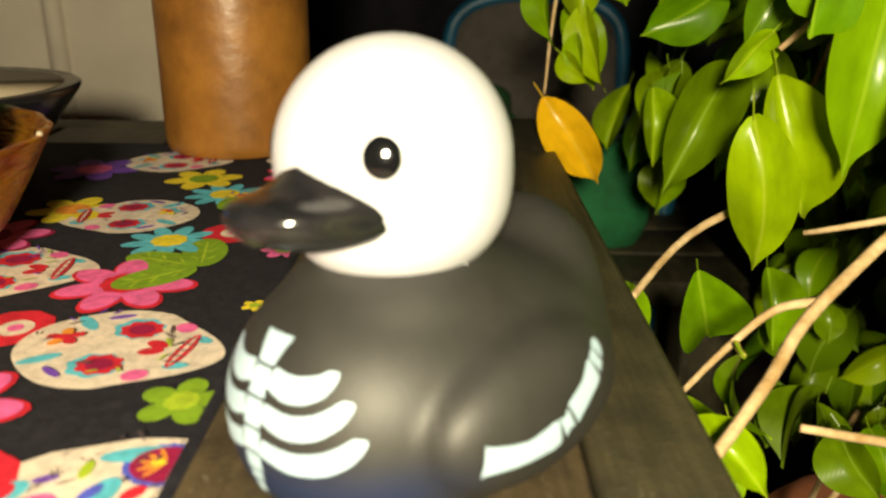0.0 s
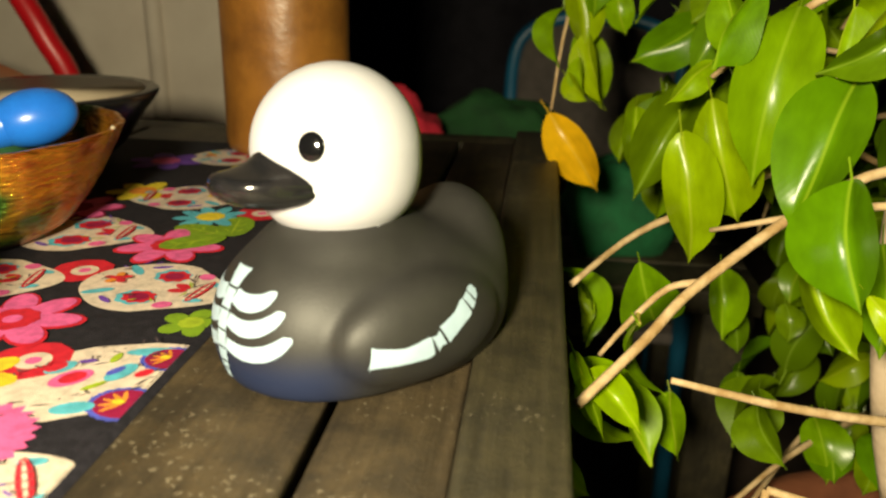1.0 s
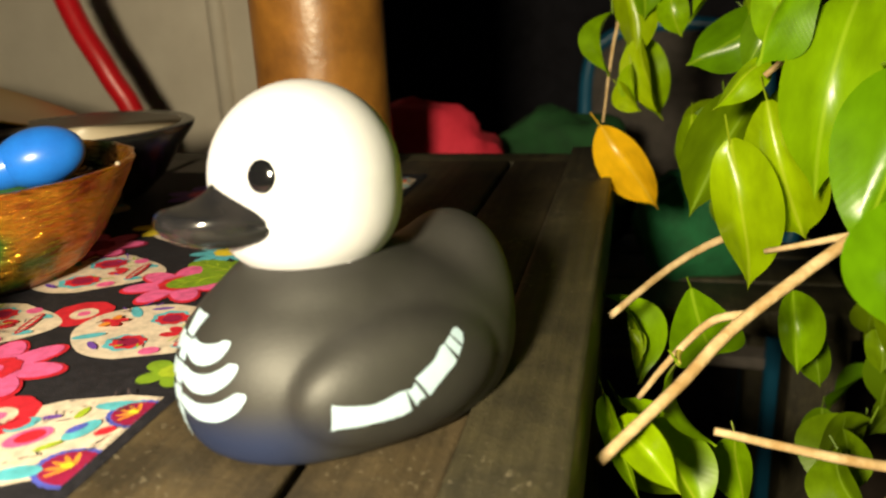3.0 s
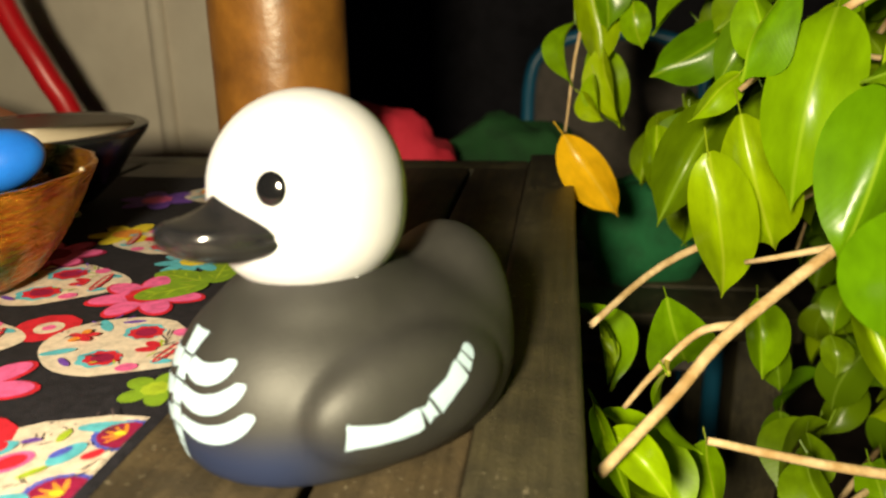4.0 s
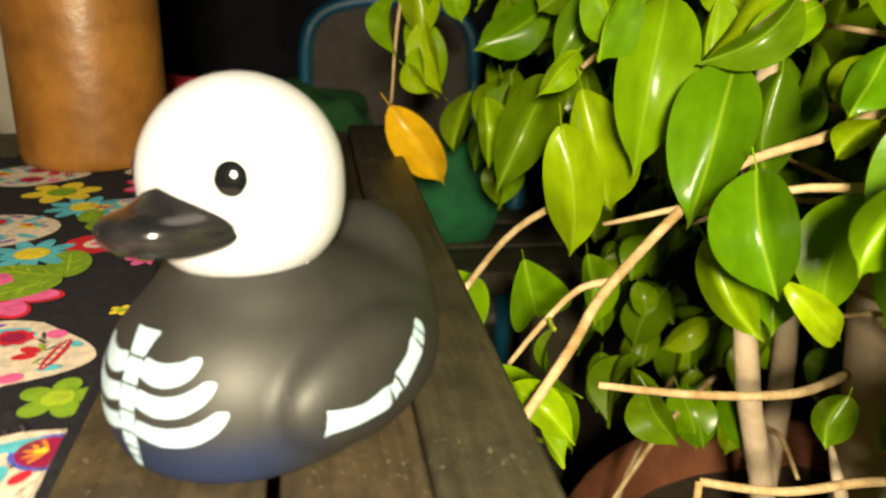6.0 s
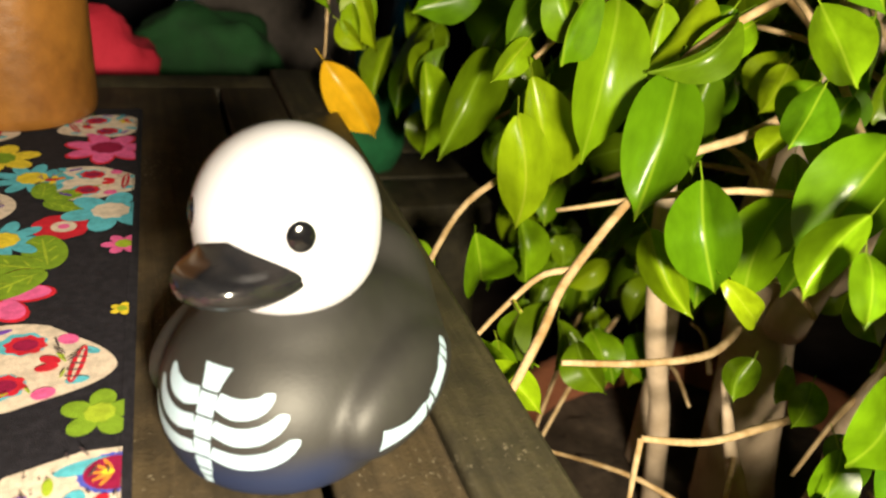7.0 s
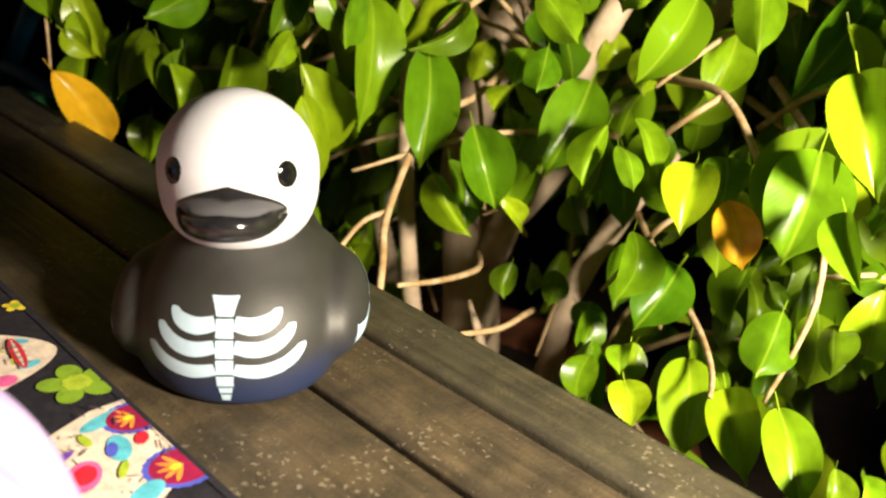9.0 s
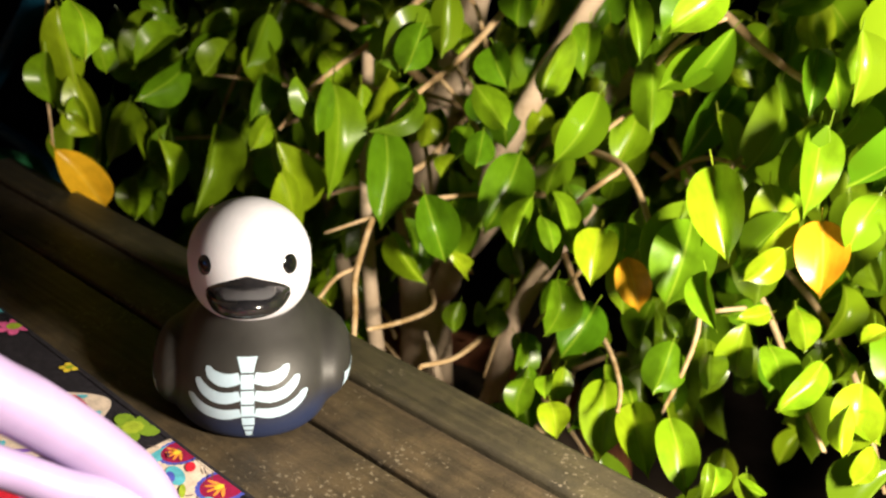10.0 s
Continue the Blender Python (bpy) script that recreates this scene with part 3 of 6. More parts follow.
def rubber_duck():
    duck = empty("rubber_duck")
    duck.matrix_basis = pose(0.0140 + 0.0059 * 0.732, 0.0287 - 0.0059 * 0.681, 0.0, 0, 0, -132.9) @ pose(0, 0, 0, 4.5, 0, 0)
    tagged(duck, "black and white skeleton rubber duck standing on the slatted table", "rubber duck")
    # body
    nu, nv = 120, 80
    a, e = np.meshgrid(np.arange(nu) * 2 * np.pi / nu, np.linspace(-np.pi / 2 + 0.001, np.pi / 2 - 0.001, nv), indexing="ij")
    way = np.stack([np.cos(e) * np.cos(a), np.cos(e) * np.sin(a), np.sin(e)], -1).reshape(-1, 3)
    pts = meet(np.array([-0.012, 0, 0.024]), way, 0.0, 0.12).reshape(nu, nv, 3)
    bm = bmesh.new()
    vs = [[bm.verts.new(pts[i, j]) for j in range(nv)] for i in range(nu)]
    for i in range(nu):
        for j in range(nv - 1):
            bm.faces.new((vs[i][j], vs[(i + 1) % nu][j], vs[(i + 1) % nu][j + 1], vs[i][j + 1]))
    body = part("body", bm, DUCK_BLACK, duck, "matt black vinyl body")
    # head: round above, fuller below, cut at the neck
    R, zc = 0.0291, 0.0749
    bm = bmesh.new()
    rows = []
    for j in range(44):
        s = 1 - (j / 43) * 1.80
        s = math.sin(math.asin(max(-1, min(1, s)))) if j else 1.0
        k = 2.0 if s > 0 else 2.7
        rr = R * max(0.0, 1 - abs(s) ** k) ** (1 / k)
        rows.append((max(rr, 0.0002), zc + s * R))
    # finer rings near the crown
    crown = [(R * math.sin(radians(d)), zc + R * math.cos(radians(d))) for d in (0.4, 2, 4, 7, 10, 14)]
    rows = crown + [r for r in rows if r[0] > R * math.sin(radians(16))]
    low = rows[-1]
    rows += [(low[0] - 0.0006, low[1] - 0.0007), (low[0] - 0.004, low[1] - 0.0010)]
    lathe(bm, rows[::-1], 72)
    for v in bm.verts:
        if v.co.z < 0.0605 and v.co.x > 0:
            v.co.x *= 1.02
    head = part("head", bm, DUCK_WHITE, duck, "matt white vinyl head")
    bm = bmesh.new()
    bmesh.ops.create_uvsphere(bm, u_segments=12, v_segments=8, radius=0.0007)
    bmesh.ops.scale(bm, vec=(1.0, 1.5, 0.8), verts=bm.verts)
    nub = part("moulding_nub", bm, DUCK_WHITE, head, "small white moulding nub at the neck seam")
    nub.location = (-0.0008, 0.0207, 0.0511)
    # eyes
    for s in (1, -1):
        n = Vector((0.0212, 0.0193 * s, 0.0051)).normalized()
        bm = bmesh.new()
        bmesh.ops.create_uvsphere(bm, u_segments=28, v_segments=16, radius=1.0)
        m = n.to_track_quat("Z", "Y").to_matrix().to_4x4()
        bmesh.ops.transform(bm, matrix=Matrix.Translation(Vector((0, 0, zc)) + n * 0.0283) @ m @ Matrix.Diagonal((0.0046, 0.0050, 0.0014, 1)), verts=bm.verts)
        part("eye", bm, EYE_BLACK, head, "glossy black eye")
    # bill: a dished upper surface with a rolled lip, over a rounded lower bill
    def bill(u, v, upper):
        # u across from cheek to cheek, v from the face to the lip
        t = math.sin((u - 0.5) * math.pi)
        v = math.sin(v ** 1.5 * math.pi / 2)
        width = 0.0200 * (1 - 0.14 * v * v)
        y = width * t
        round_x = math.sqrt(max(0.0, 1 - (0.985 * t) ** 2))
        face = 0.0145 + 0.0095 * round_x
        tip = 0.0180 + 0.0285 * round_x ** 0.8
        x = face + (tip - face) * v
        cheek = max(0.0, (math.sqrt(0.0288 ** 2 - y * y) - face) / (tip - face))
        sweep = min(1.0, max(0.0, (v - cheek) / max(0.05, 0.88 - cheek)))
        dish = (0.0002 + 0.0062 * max(0.0, 1 - abs(t) ** 1.15)) * (1 - sweep) ** 2
        root = 0.0010 * math.exp(-max(0.0, v - cheek) / 0.03)
        mid = zc - 0.0086 + 0.0022 * v * round_x - 0.0006 * (1 - round_x)
        shut = math.sqrt(max(0.0, 1 - v ** 9)) * math.sqrt(max(0.0, 1 - abs(t) ** 9))
        up = 0.0008 + 0.0030 * round_x ** 0.5 + 0.0012 * math.exp(-(t / 0.35) ** 2) * sweep + dish + root
        down = (0.0034 + 0.0042 * round_x) * math.sqrt(max(0.0, 1 - v ** 3.2)) * math.sqrt(max(0.0, 1 - abs(t) ** 5))
        z = mid + (up * shut if upper else -down)
        return Vector((x, y, z))

    for name, upper in (("upper_bill", True), ("lower_bill", False)):
        bm = bmesh.new()
        grid(bm, lambda u, v: bill(u, v, upper), 57, 40)
        if not upper:
            bmesh.ops.reverse_faces(bm, faces=bm.faces)
        part(name, bm, DUCK_SATIN if upper else DUCK_GLOSS, head, "glossy black upper bill" if upper else "glossy black lower bill")
    # bones, printed slightly proud
    def stroke(name, pts2, widths, ahead, side=1, label="", steps=18, across=7):
        P = [Vector((p[0], p[1])) for p in pts2]
        line, wid = [], []
        for i in range(len(P) - 1):
            p0, p1, p2, p3 = P[max(i - 1, 0)], P[i], P[i + 1], P[min(i + 2, len(P) - 1)]
            n = max(3, steps // (len(P) - 1))
            for s in range(n):
                t = s / n
                line.append(0.5 * (2 * p1 + (p2 - p0) * t + (2 * p0 - 5 * p1 + 4 * p2 - p3) * t * t + (3 * p1 - p0 - 3 * p2 + p3) * t ** 3))
                wid.append(widths[i] * (1 - t) + widths[i + 1] * t)
        line.append(P[-1])
        wid.append(widths[-1])
        flat = []
        for i, p in enumerate(line):
            d = (line[min(i + 1, len(line) - 1)] - line[max(i - 1, 0)]).normalized()
            n = Vector((-d.y, d.x))
            for j in range(across):
                f = j / (across - 1) * 2 - 1
                q = p + n * f * wid[i] / 2
                flat.append((q.x, q.y))
        flat = np.array(flat)
        if ahead:
            start = np.stack([np.full(len(flat), -0.005), flat[:, 0] * side - 0.0006, np.clip(flat[:, 1], 0.0016, 0.05)], -1)
            way = np.tile(np.array([[1.0, 0, 0]]), (len(flat), 1))
            hit = meet(start, way, 0.0, 0.08)
            hit[:, 0] += 0.00035
        else:
            start = np.stack([flat[:, 0], np.full(len(flat), 0.01 * side), flat[:, 1]], -1)
            way = np.tile(np.array([[0, 1.0 * side, 0]]), (len(flat), 1))
            hit = meet(start, way, 0.0, 0.08)
            hit[:, 1] += 0.00035 * side
        bm = bmesh.new()
        hit = hit.reshape(len(line), across, 3)
        grid(bm, lambda u, v: hit[round(u * (len(line) - 1)), round(v * (across - 1))], len(line), across)
        return part(name, bm, BONE, body, label)

    for z0, z1, w0, w1 in ((0.0408, 0.0352, 0.0104, 0.0060), (0.0345, 0.0287, 0.0064, 0.0066), (0.0280, 0.0220, 0.0066, 0.0066), (0.0213, 0.0160, 0.0066, 0.0066),
                           (0.0153, 0.0112, 0.0066, 0.0062), (0.0105, 0.0082, 0.0054, 0.0046), (0.0075, 0.0046, 0.0040, 0.0030)):
        stroke("breastbone_segment", [(0, z0 + 0.0003), (0, (z0 + z1) / 2 + 0.0003), (0, z1 + 0.0003)], [0.92 * w0, 0.92 * (w0 + w1) / 2.1, 0.92 * w1], True, label="pale blue-white bone print")
    for s in (1, -1):
        for pts2 in (((0.0034, 0.0335), (0.0090, 0.0322), (0.0137, 0.0325), (0.0166, 0.0337), (0.0180, 0.0357), (0.0182, 0.0364)),
                     ((0.0034, 0.0262), (0.0105, 0.0246), (0.0168, 0.0253), (0.0210, 0.0277), (0.0229, 0.0303), (0.0232, 0.0310)),
                     ((0.0034, 0.0182), (0.0115, 0.0166), (0.0190, 0.0174), (0.0238, 0.0198), (0.0265, 0.0228), (0.0269, 0.0236))):
            stroke("rib", [(0.97 * q[0], q[1]) for q in pts2], (0.0042, 0.0052, 0.0053, 0.0046, 0.0030, 0.0008), True, s, "pale blue-white bone print")
        for pts2, w in ((((0.0207, 0.0172), (0.0187, 0.0170), (0.0100, 0.0160), (0.0020, 0.0167), (-0.0003, 0.0171)), (0.0080, 0.0066, 0.0056, 0.0074, 0.0064)),
                        (((-0.0012, 0.0174), (-0.0028, 0.0182), (-0.0042, 0.0190)), (0.0066, 0.0046, 0.0064)),
                        (((-0.0050, 0.0195), (-0.0075, 0.0210), (-0.0115, 0.0232), (-0.0150, 0.0255), (-0.0162, 0.0262)), (0.0076, 0.0068, 0.0060, 0.0070, 0.0060)),
                        (((-0.0168, 0.0266), (-0.0180, 0.0275), (-0.0190, 0.0282)), (0.0060, 0.0054, 0.0052)),
                        (((-0.0195, 0.0286), (-0.0208, 0.0296), (-0.0220, 0.0304)), (0.0050, 0.0044, 0.0020))):
            stroke("wing_bone", pts2, w, False, s, "pale blue-white bone print")
    return duck


rubber_duck()


# ---- things on the table ----
def carnival_glass():
    m = material("amber_lustre_glass", (0.72, 0.30, 0.025), 0.13, metal=0.8, second=(0.42, 0.05, 0.012), scale=26, bump=1.0, bump_scale=110, lo=0.48, hi=0.62)
    nt = m.node_tree
    b = nt.nodes["Principled BSDF"]
    b.inputs["Normal"].links[0].from_node.inputs["Distance"].default_value = 0.005
    old = b.inputs["Base Color"].links[0].from_socket
    co = nt.nodes.new("ShaderNodeTexCoord")
    for tex in [t for t in nt.nodes if t.type == "TEX_NOISE"]:
        flat = nt.nodes.new("ShaderNodeMapping")
        flat.inputs["Scale"].default_value = (1, 1, 4.5)
        nt.links.new(co.outputs["Object"], flat.inputs["Vector"])
        nt.links.new(flat.outputs["Vector"], tex.inputs["Vector"])
    n = nt.nodes.new("ShaderNodeTexNoise")
    n.inputs["Scale"].default_value = 19
    nt.links.new(co.outputs["Object"], n.inputs["Vector"])
    r = nt.nodes.new("ShaderNodeMapRange")
    r.inputs["From Min"].default_value, r.inputs["From Max"].default_value = 0.57, 0.64
    nt.links.new(n.outputs["Fac"], r.inputs["Value"])
    mix = nt.nodes.new("ShaderNodeMix")
    mix.data_type = "RGBA"
    mix.inputs["B"].default_value = (0.06, 0.16, 0.02, 1)
    nt.links.new(r.outputs["Result"], mix.inputs["Factor"])
    nt.links.new(old, mix.inputs["A"])
    nt.links.new(mix.outputs["Result"], b.inputs["Base Color"])
    return m


LUSTRE = carnival_glass()
BROWN_GLAZE = material("brown_glaze", (0.30, 0.125, 0.022), 0.36, second=(0.13, 0.05, 0.012), scale=24, bump=0.25, bump_scale=90, spec=0.55, detail=8.0, lo=0.36, hi=0.72)
BLACK_MATT = material("black_matt_lacquer", (0.007, 0.007, 0.008), 0.8, second=(0.012, 0.011, 0.012), scale=40, spec=0.05)
BLACK_ENAMEL = material("black_enamel", (0.008, 0.008, 0.010), 0.2, second=(0.014, 0.013, 0.015), scale=40, spec=0.6)
CREAM_GLAZE = material("cream_glaze", (0.40, 0.33, 0.24), 0.4, second=(0.33, 0.26, 0.19), scale=30)
BLUE_PLASTIC = material("blue_plastic", (0.012, 0.17, 0.72), 0.3, second=(0.012, 0.14, 0.62), scale=60)
RED_PLASTIC = material("red_plastic", (0.55, 0.008, 0.015), 0.35, second=(0.45, 0.006, 0.012), scale=30)
LILAC = material("lilac_plastic", (0.31, 0.24, 0.42), 0.4, second=(0.28, 0.21, 0.38), scale=40)
GREEN_FABRIC = material("green_fabric", (0.007, 0.070, 0.014), 0.85, second=(0.005, 0.045, 0.010), scale=30, bump=0.5, bump_scale=400)
TEAL_FABRIC = material("teal_green_fabric", (0.008, 0.15, 0.05), 0.85, second=(0.006, 0.09, 0.03), scale=30, bump=0.4, bump_scale=400)
YELLOW_FABRIC = material("yellow_fabric", (0.30, 0.34, 0.05), 0.85, second=(0.22, 0.26, 0.03), scale=40, bump=0.4, bump_scale=400)
PINK_FABRIC = material("pink_red_fabric", (0.60, 0.02, 0.05), 0.85, second=(0.50, 0.012, 0.035), scale=30, bump=0.4, bump_scale=400)
GREY_MESH = material("grey_sling_fabric", (0.26, 0.22, 0.20), 0.8, second=(0.20, 0.17, 0.155), scale=60, bump=0.4, bump_scale=700)
BLUE_TUBE = material("blue_painted_tube", (0.015, 0.16, 0.30), 0.35, second=(0.012, 0.13, 0.25), scale=20)
TERRACOTTA = material("terracotta", (0.30, 0.10, 0.045), 0.8, second=(0.20, 0.065, 0.03), scale=22, bump=0.4, bump_scale=120)
SOIL = material("soil", (0.035, 0.022, 0.014), 0.95, second=(0.06, 0.04, 0.026), scale=60, bump=1.0, bump_scale=150)


def clear_film():
    m = bpy.data.materials.new("clear_film")
    m.use_nodes = True
    b = m.node_tree.nodes["Principled BSDF"]
    b.inputs["Base Color"].default_value = (0.9, 0.92, 0.9, 1)
    b.inputs["Roughness"].default_value = 0.06
    b.inputs["Transmission Weight"].default_value = 1.0
    b.inputs["IOR"].default_value = 1.15
    return m


FILM = clear_film()


def treat_bowl():
    b = empty("treat_bowl", -0.1960, 0.1140, 0.0023)
    tagged(b, "amber lustre glass bowl with a rippled side, full of treats", "bowl")
    bm = bmesh.new()
    outer = [(0.030, 0.0), (0.038, 0.0012), (0.047, 0.007), (0.057, 0.019), (0.0665, 0.035), (0.0742, 0.0495), (0.0765, 0.0540)]
    inner = [(0.0742, 0.0545), (0.0710, 0.049), (0.0625, 0.035), (0.052, 0.021), (0.042, 0.0105), (0.032, 0.006), (0.002, 0.005)]
    lathe(bm, outer + inner, 72)
    for v in bm.verts:
        a = math.atan2(v.co.y, v.co.x)
        k = 1 + 0.010 * math.sin(18 * a) * min(1, v.co.z / 0.03)
        v.co.x, v.co.y = v.co.x * k, v.co.y * k
    part("bowl_body", bm, LUSTRE, b)
    # a tiny cream ball on the rim stands in for a highlight
    bm = bmesh.new()
    bmesh.ops.create_uvsphere(bm, u_segments=8, v_segments=6, radius=0.0013)
    bmesh.ops.translate(bm, vec=(0.0745, 0.012, 0.0545), verts=bm.verts)
    part("rim_glint", bm, CREAM_GLAZE, b, "glint on the rim, made as a small cream bead")


treat_bowl()


def blob(name, label, category, centre, radii, turn, mat, wob=0.06, freq=40, bulge=0.0):
    bm = bmesh.new()
    bmesh.ops.create_uvsphere(bm, u_segments=36, v_segments=24, radius=1)
    for v in bm.verts:
        k = 1 + wob * noise.noise(v.co * freq * 0.05 + Vector(centre) * 30)
        waist = 1 - bulge * math.exp(-((v.co.x + 0.15) / 0.28) ** 2)
        v.co = Vector((v.co.x * radii[0] * k, v.co.y * radii[1] * k * waist * (1 - 0.5 * bulge * (v.co.x < -0.15)), v.co.z * radii[2] * k * waist * (1 - 0.5 * bulge * (v.co.x < -0.15))))
    ob = part(name, bm, mat)
    ob.matrix_basis = pose(*centre, 0, turn[0], turn[1])
    return tagged(ob, label, category, group="sweets in the bowl" if category == "sweet" else "")


def blue_toy():
    t = empty("toy_maraca")
    t.matrix_basis = pose(-0.1680, 0.1080, 0.0590, 0, -10, 40)
    tagged(t, "bright blue plastic maraca toy lying in the treat bowl", "toy")
    bm = bmesh.new()
    bmesh.ops.create_uvsphere(bm, u_segments=36, v_segments=24, radius=1)
    bmesh.ops.scale(bm, vec=(0.0200, 0.0148, 0.0135), verts=bm.verts)
    bmesh.ops.translate(bm, vec=(0.0160, 0, 0), verts=bm.verts)
    part("bulb", bm, BLUE_PLASTIC, t)
    bm = bmesh.new()
    tube(bm, [(0.008, 0, 0.0), (-0.008, 0, -0.0010), (-0.022, 0, -0.0020), (-0.036, 0, -0.0030), (-0.040, 0, -0.0032)], [0.0110, 0.0092, 0.0088, 0.0076, 0.0040], 20)
    part("handle", bm, BLUE_PLASTIC, t)


blue_toy()
blob("wrapped_sweet", "red wrapped sweet in the bowl", "sweet", (-0.1870, 0.0710, 0.0500), (0.015, 0.012, 0.010), (10, 30), RED_PLASTIC, 0.25, 60)
blob("wrapped_sweet", "clear film wrapped treat in the bowl", "sweet", (-0.2200, 0.0940, 0.0760), (0.022, 0.020, 0.026), (0, 0), FILM, 0.22, 90)
blob("wrapped_sweet", "yellow sweet in the bowl", "sweet", (-0.2040, 0.0780, 0.0590), (0.009, 0.008, 0.008), (0, 0), INK["yellow"], 0.1, 60)
blob("wrapped_sweet", "dark green wrapped sweet in the bowl", "sweet", (-0.1900, 0.1160, 0.0440), (0.034, 0.030, 0.016), (0, 40), GREEN_FABRIC, 0.2, 60)
blob("wrapped_sweet", "black wrapped sweet in the bowl", "sweet", (-0.2220, 0.1340, 0.0500), (0.034, 0.024, 0.018), (0, 10), BLACK_ENAMEL, 0.2, 60)
blob("wrapped_sweet", "black wrapped sweet in the bowl", "sweet", (-0.1870, 0.1540, 0.0420), (0.026, 0.020, 0.014), (0, 50), BLACK_ENAMEL, 0.2, 60)


def black_dish():
    d = empty("black_dish", -0.2420, 0.2640, 0.0022)
    tagged(d, "black enamel dish with a dull cream inside", "dish")
    bm = bmesh.new()
    lathe(bm, [(0.026, 0.0), (0.032, 0.002), (0.046, 0.014), (0.060, 0.034), (0.0690, 0.0450), (0.0700, 0.0480), (0.0680, 0.0492), (0.0600, 0.0484)], 64)
    part("shell", bm, BLACK_ENAMEL, d)
    bm = bmesh.new()
    lathe(bm, [(0.0610, 0.0488), (0.058, 0.0484), (0.045, 0.0479), (0.02, 0.0477), (0.002, 0.0476)][::-1], 64)
    part("inside", bm, CREAM_GLAZE, d, "dull cream glazed inside")


black_dish()


def black_tray():
    """A round black tray, propped aslant on a low black tin."""
    t = empty("black_tray", -0.392, 0.300, 0.0022)
    tagged(t, "round glossy black tray with a gold rim, propped aslant", "tray")
    bm = bmesh.new()
    lathe(bm, [(0.080, 0.0), (0.086, 0.001), (0.101, 0.009), (0.103, 0.0105), (0.101, 0.011), (0.084, 0.004), (0.002, 0.003)], 64)
    tray = part("dish_body", bm, BLACK_MATT, t)
    bm = bmesh.new()
    lathe(bm, [(0.1005, 0.0108), (0.1033, 0.0106), (0.1040, 0.0118), (0.1030, 0.0127), (0.1005, 0.0120)], 64)
    rim = part("rim", bm, material("gold_trim", (0.45, 0.30, 0.08), 0.3, metal=0.9), t, "thin gold rim")
    for o in (tray, rim):
        o.matrix_basis = pose(0.0, 0, 0.060, -12, 17, 0)
    bm = bmesh.new()
    lathe(bm, [(0.045, 0.0), (0.048, 0.002), (0.048, 0.044), (0.044, 0.046)], 40)
    part("stand", bm, BLACK_ENAMEL, t).location = (-0.02, 0.01, 0)


black_tray()


def brown_vase():
    v = empty("brown_vase", -0.1040, 0.3460, 0.0021)
    tagged(v, "tall brown glazed cylinder vase with a soft sheen", "vase")
    bm = bmesh.new()
    lathe(bm, [(0.0405, 0.0), (0.0435, 0.002), (0.0442, 0.008), (0.0438, 0.06), (0.0440, 0.15), (0.0432, 0.27), (0.0425, 0.284), (0.0405, 0.287), (0.0385, 0.284), (0.038, 0.20), (0.037, 0.02), (0.002, 0.018)], 64)
    for w in bm.verts:
        k = 1 + 0.010 * noise.noise((w.co.x * 30, w.co.y * 30, w.co.z * 14))
        w.co.x, w.co.y = w.co.x * k, w.co.y * k
    bmesh.ops.scale(bm, vec=(1.05, 1.05, 1.0), verts=bm.verts)
    part("vase_body", bm, BROWN_GLAZE, v)


brown_vase()


def lilac_loop():
    """A flat plastic loop handle: two arms that meet at a rounded end, on a small foot."""
    h = empty("plastic_tongs", 0, 0, 0)
    tagged(h, "pale lilac plastic tongs lying over the runner", "tongs")
    for name, pts, rad in (("arm", [(-0.2300, -0.0600, 0.0110), (-0.2050, -0.0500, 0.0700), (-0.1830, -0.0455, 0.1080), (-0.1580, -0.0459, 0.1143), (-0.1393, -0.0503, 0.0988), (-0.1275, -0.0517, 0.0860), (-0.1155, -0.0557, 0.0716), (-0.1043, -0.0617, 0.0560), (-0.0990, -0.0720, 0.0350), (-0.0985, -0.0800, 0.0090)], (0.007, 0.008, 0.0085, 0.0088, 0.0090, 0.0092, 0.0090, 0.0080, 0.0068, 0.0062)),
                           ("arm", [(-0.2300, -0.0640, 0.0100), (-0.2080, -0.0580, 0.0550), (-0.1850, -0.0520, 0.0900), (-0.1621, -0.0513, 0.0939), (-0.1432, -0.0557, 0.0801), (-0.1305, -0.0606, 0.0696), (-0.1157, -0.0640, 0.0581), (-0.1010, -0.0730, 0.0360), (-0.0985, -0.0800, 0.0090)], (0.006, 0.006, 0.0058, 0.0056, 0.0055, 0.0056, 0.0060, 0.0062, 0.0060))):
        bm = bmesh.new()
        tube(bm, pts, rad, 20, smooth_steps=10)
        part(name, bm, LILAC, h)


lilac_loop()


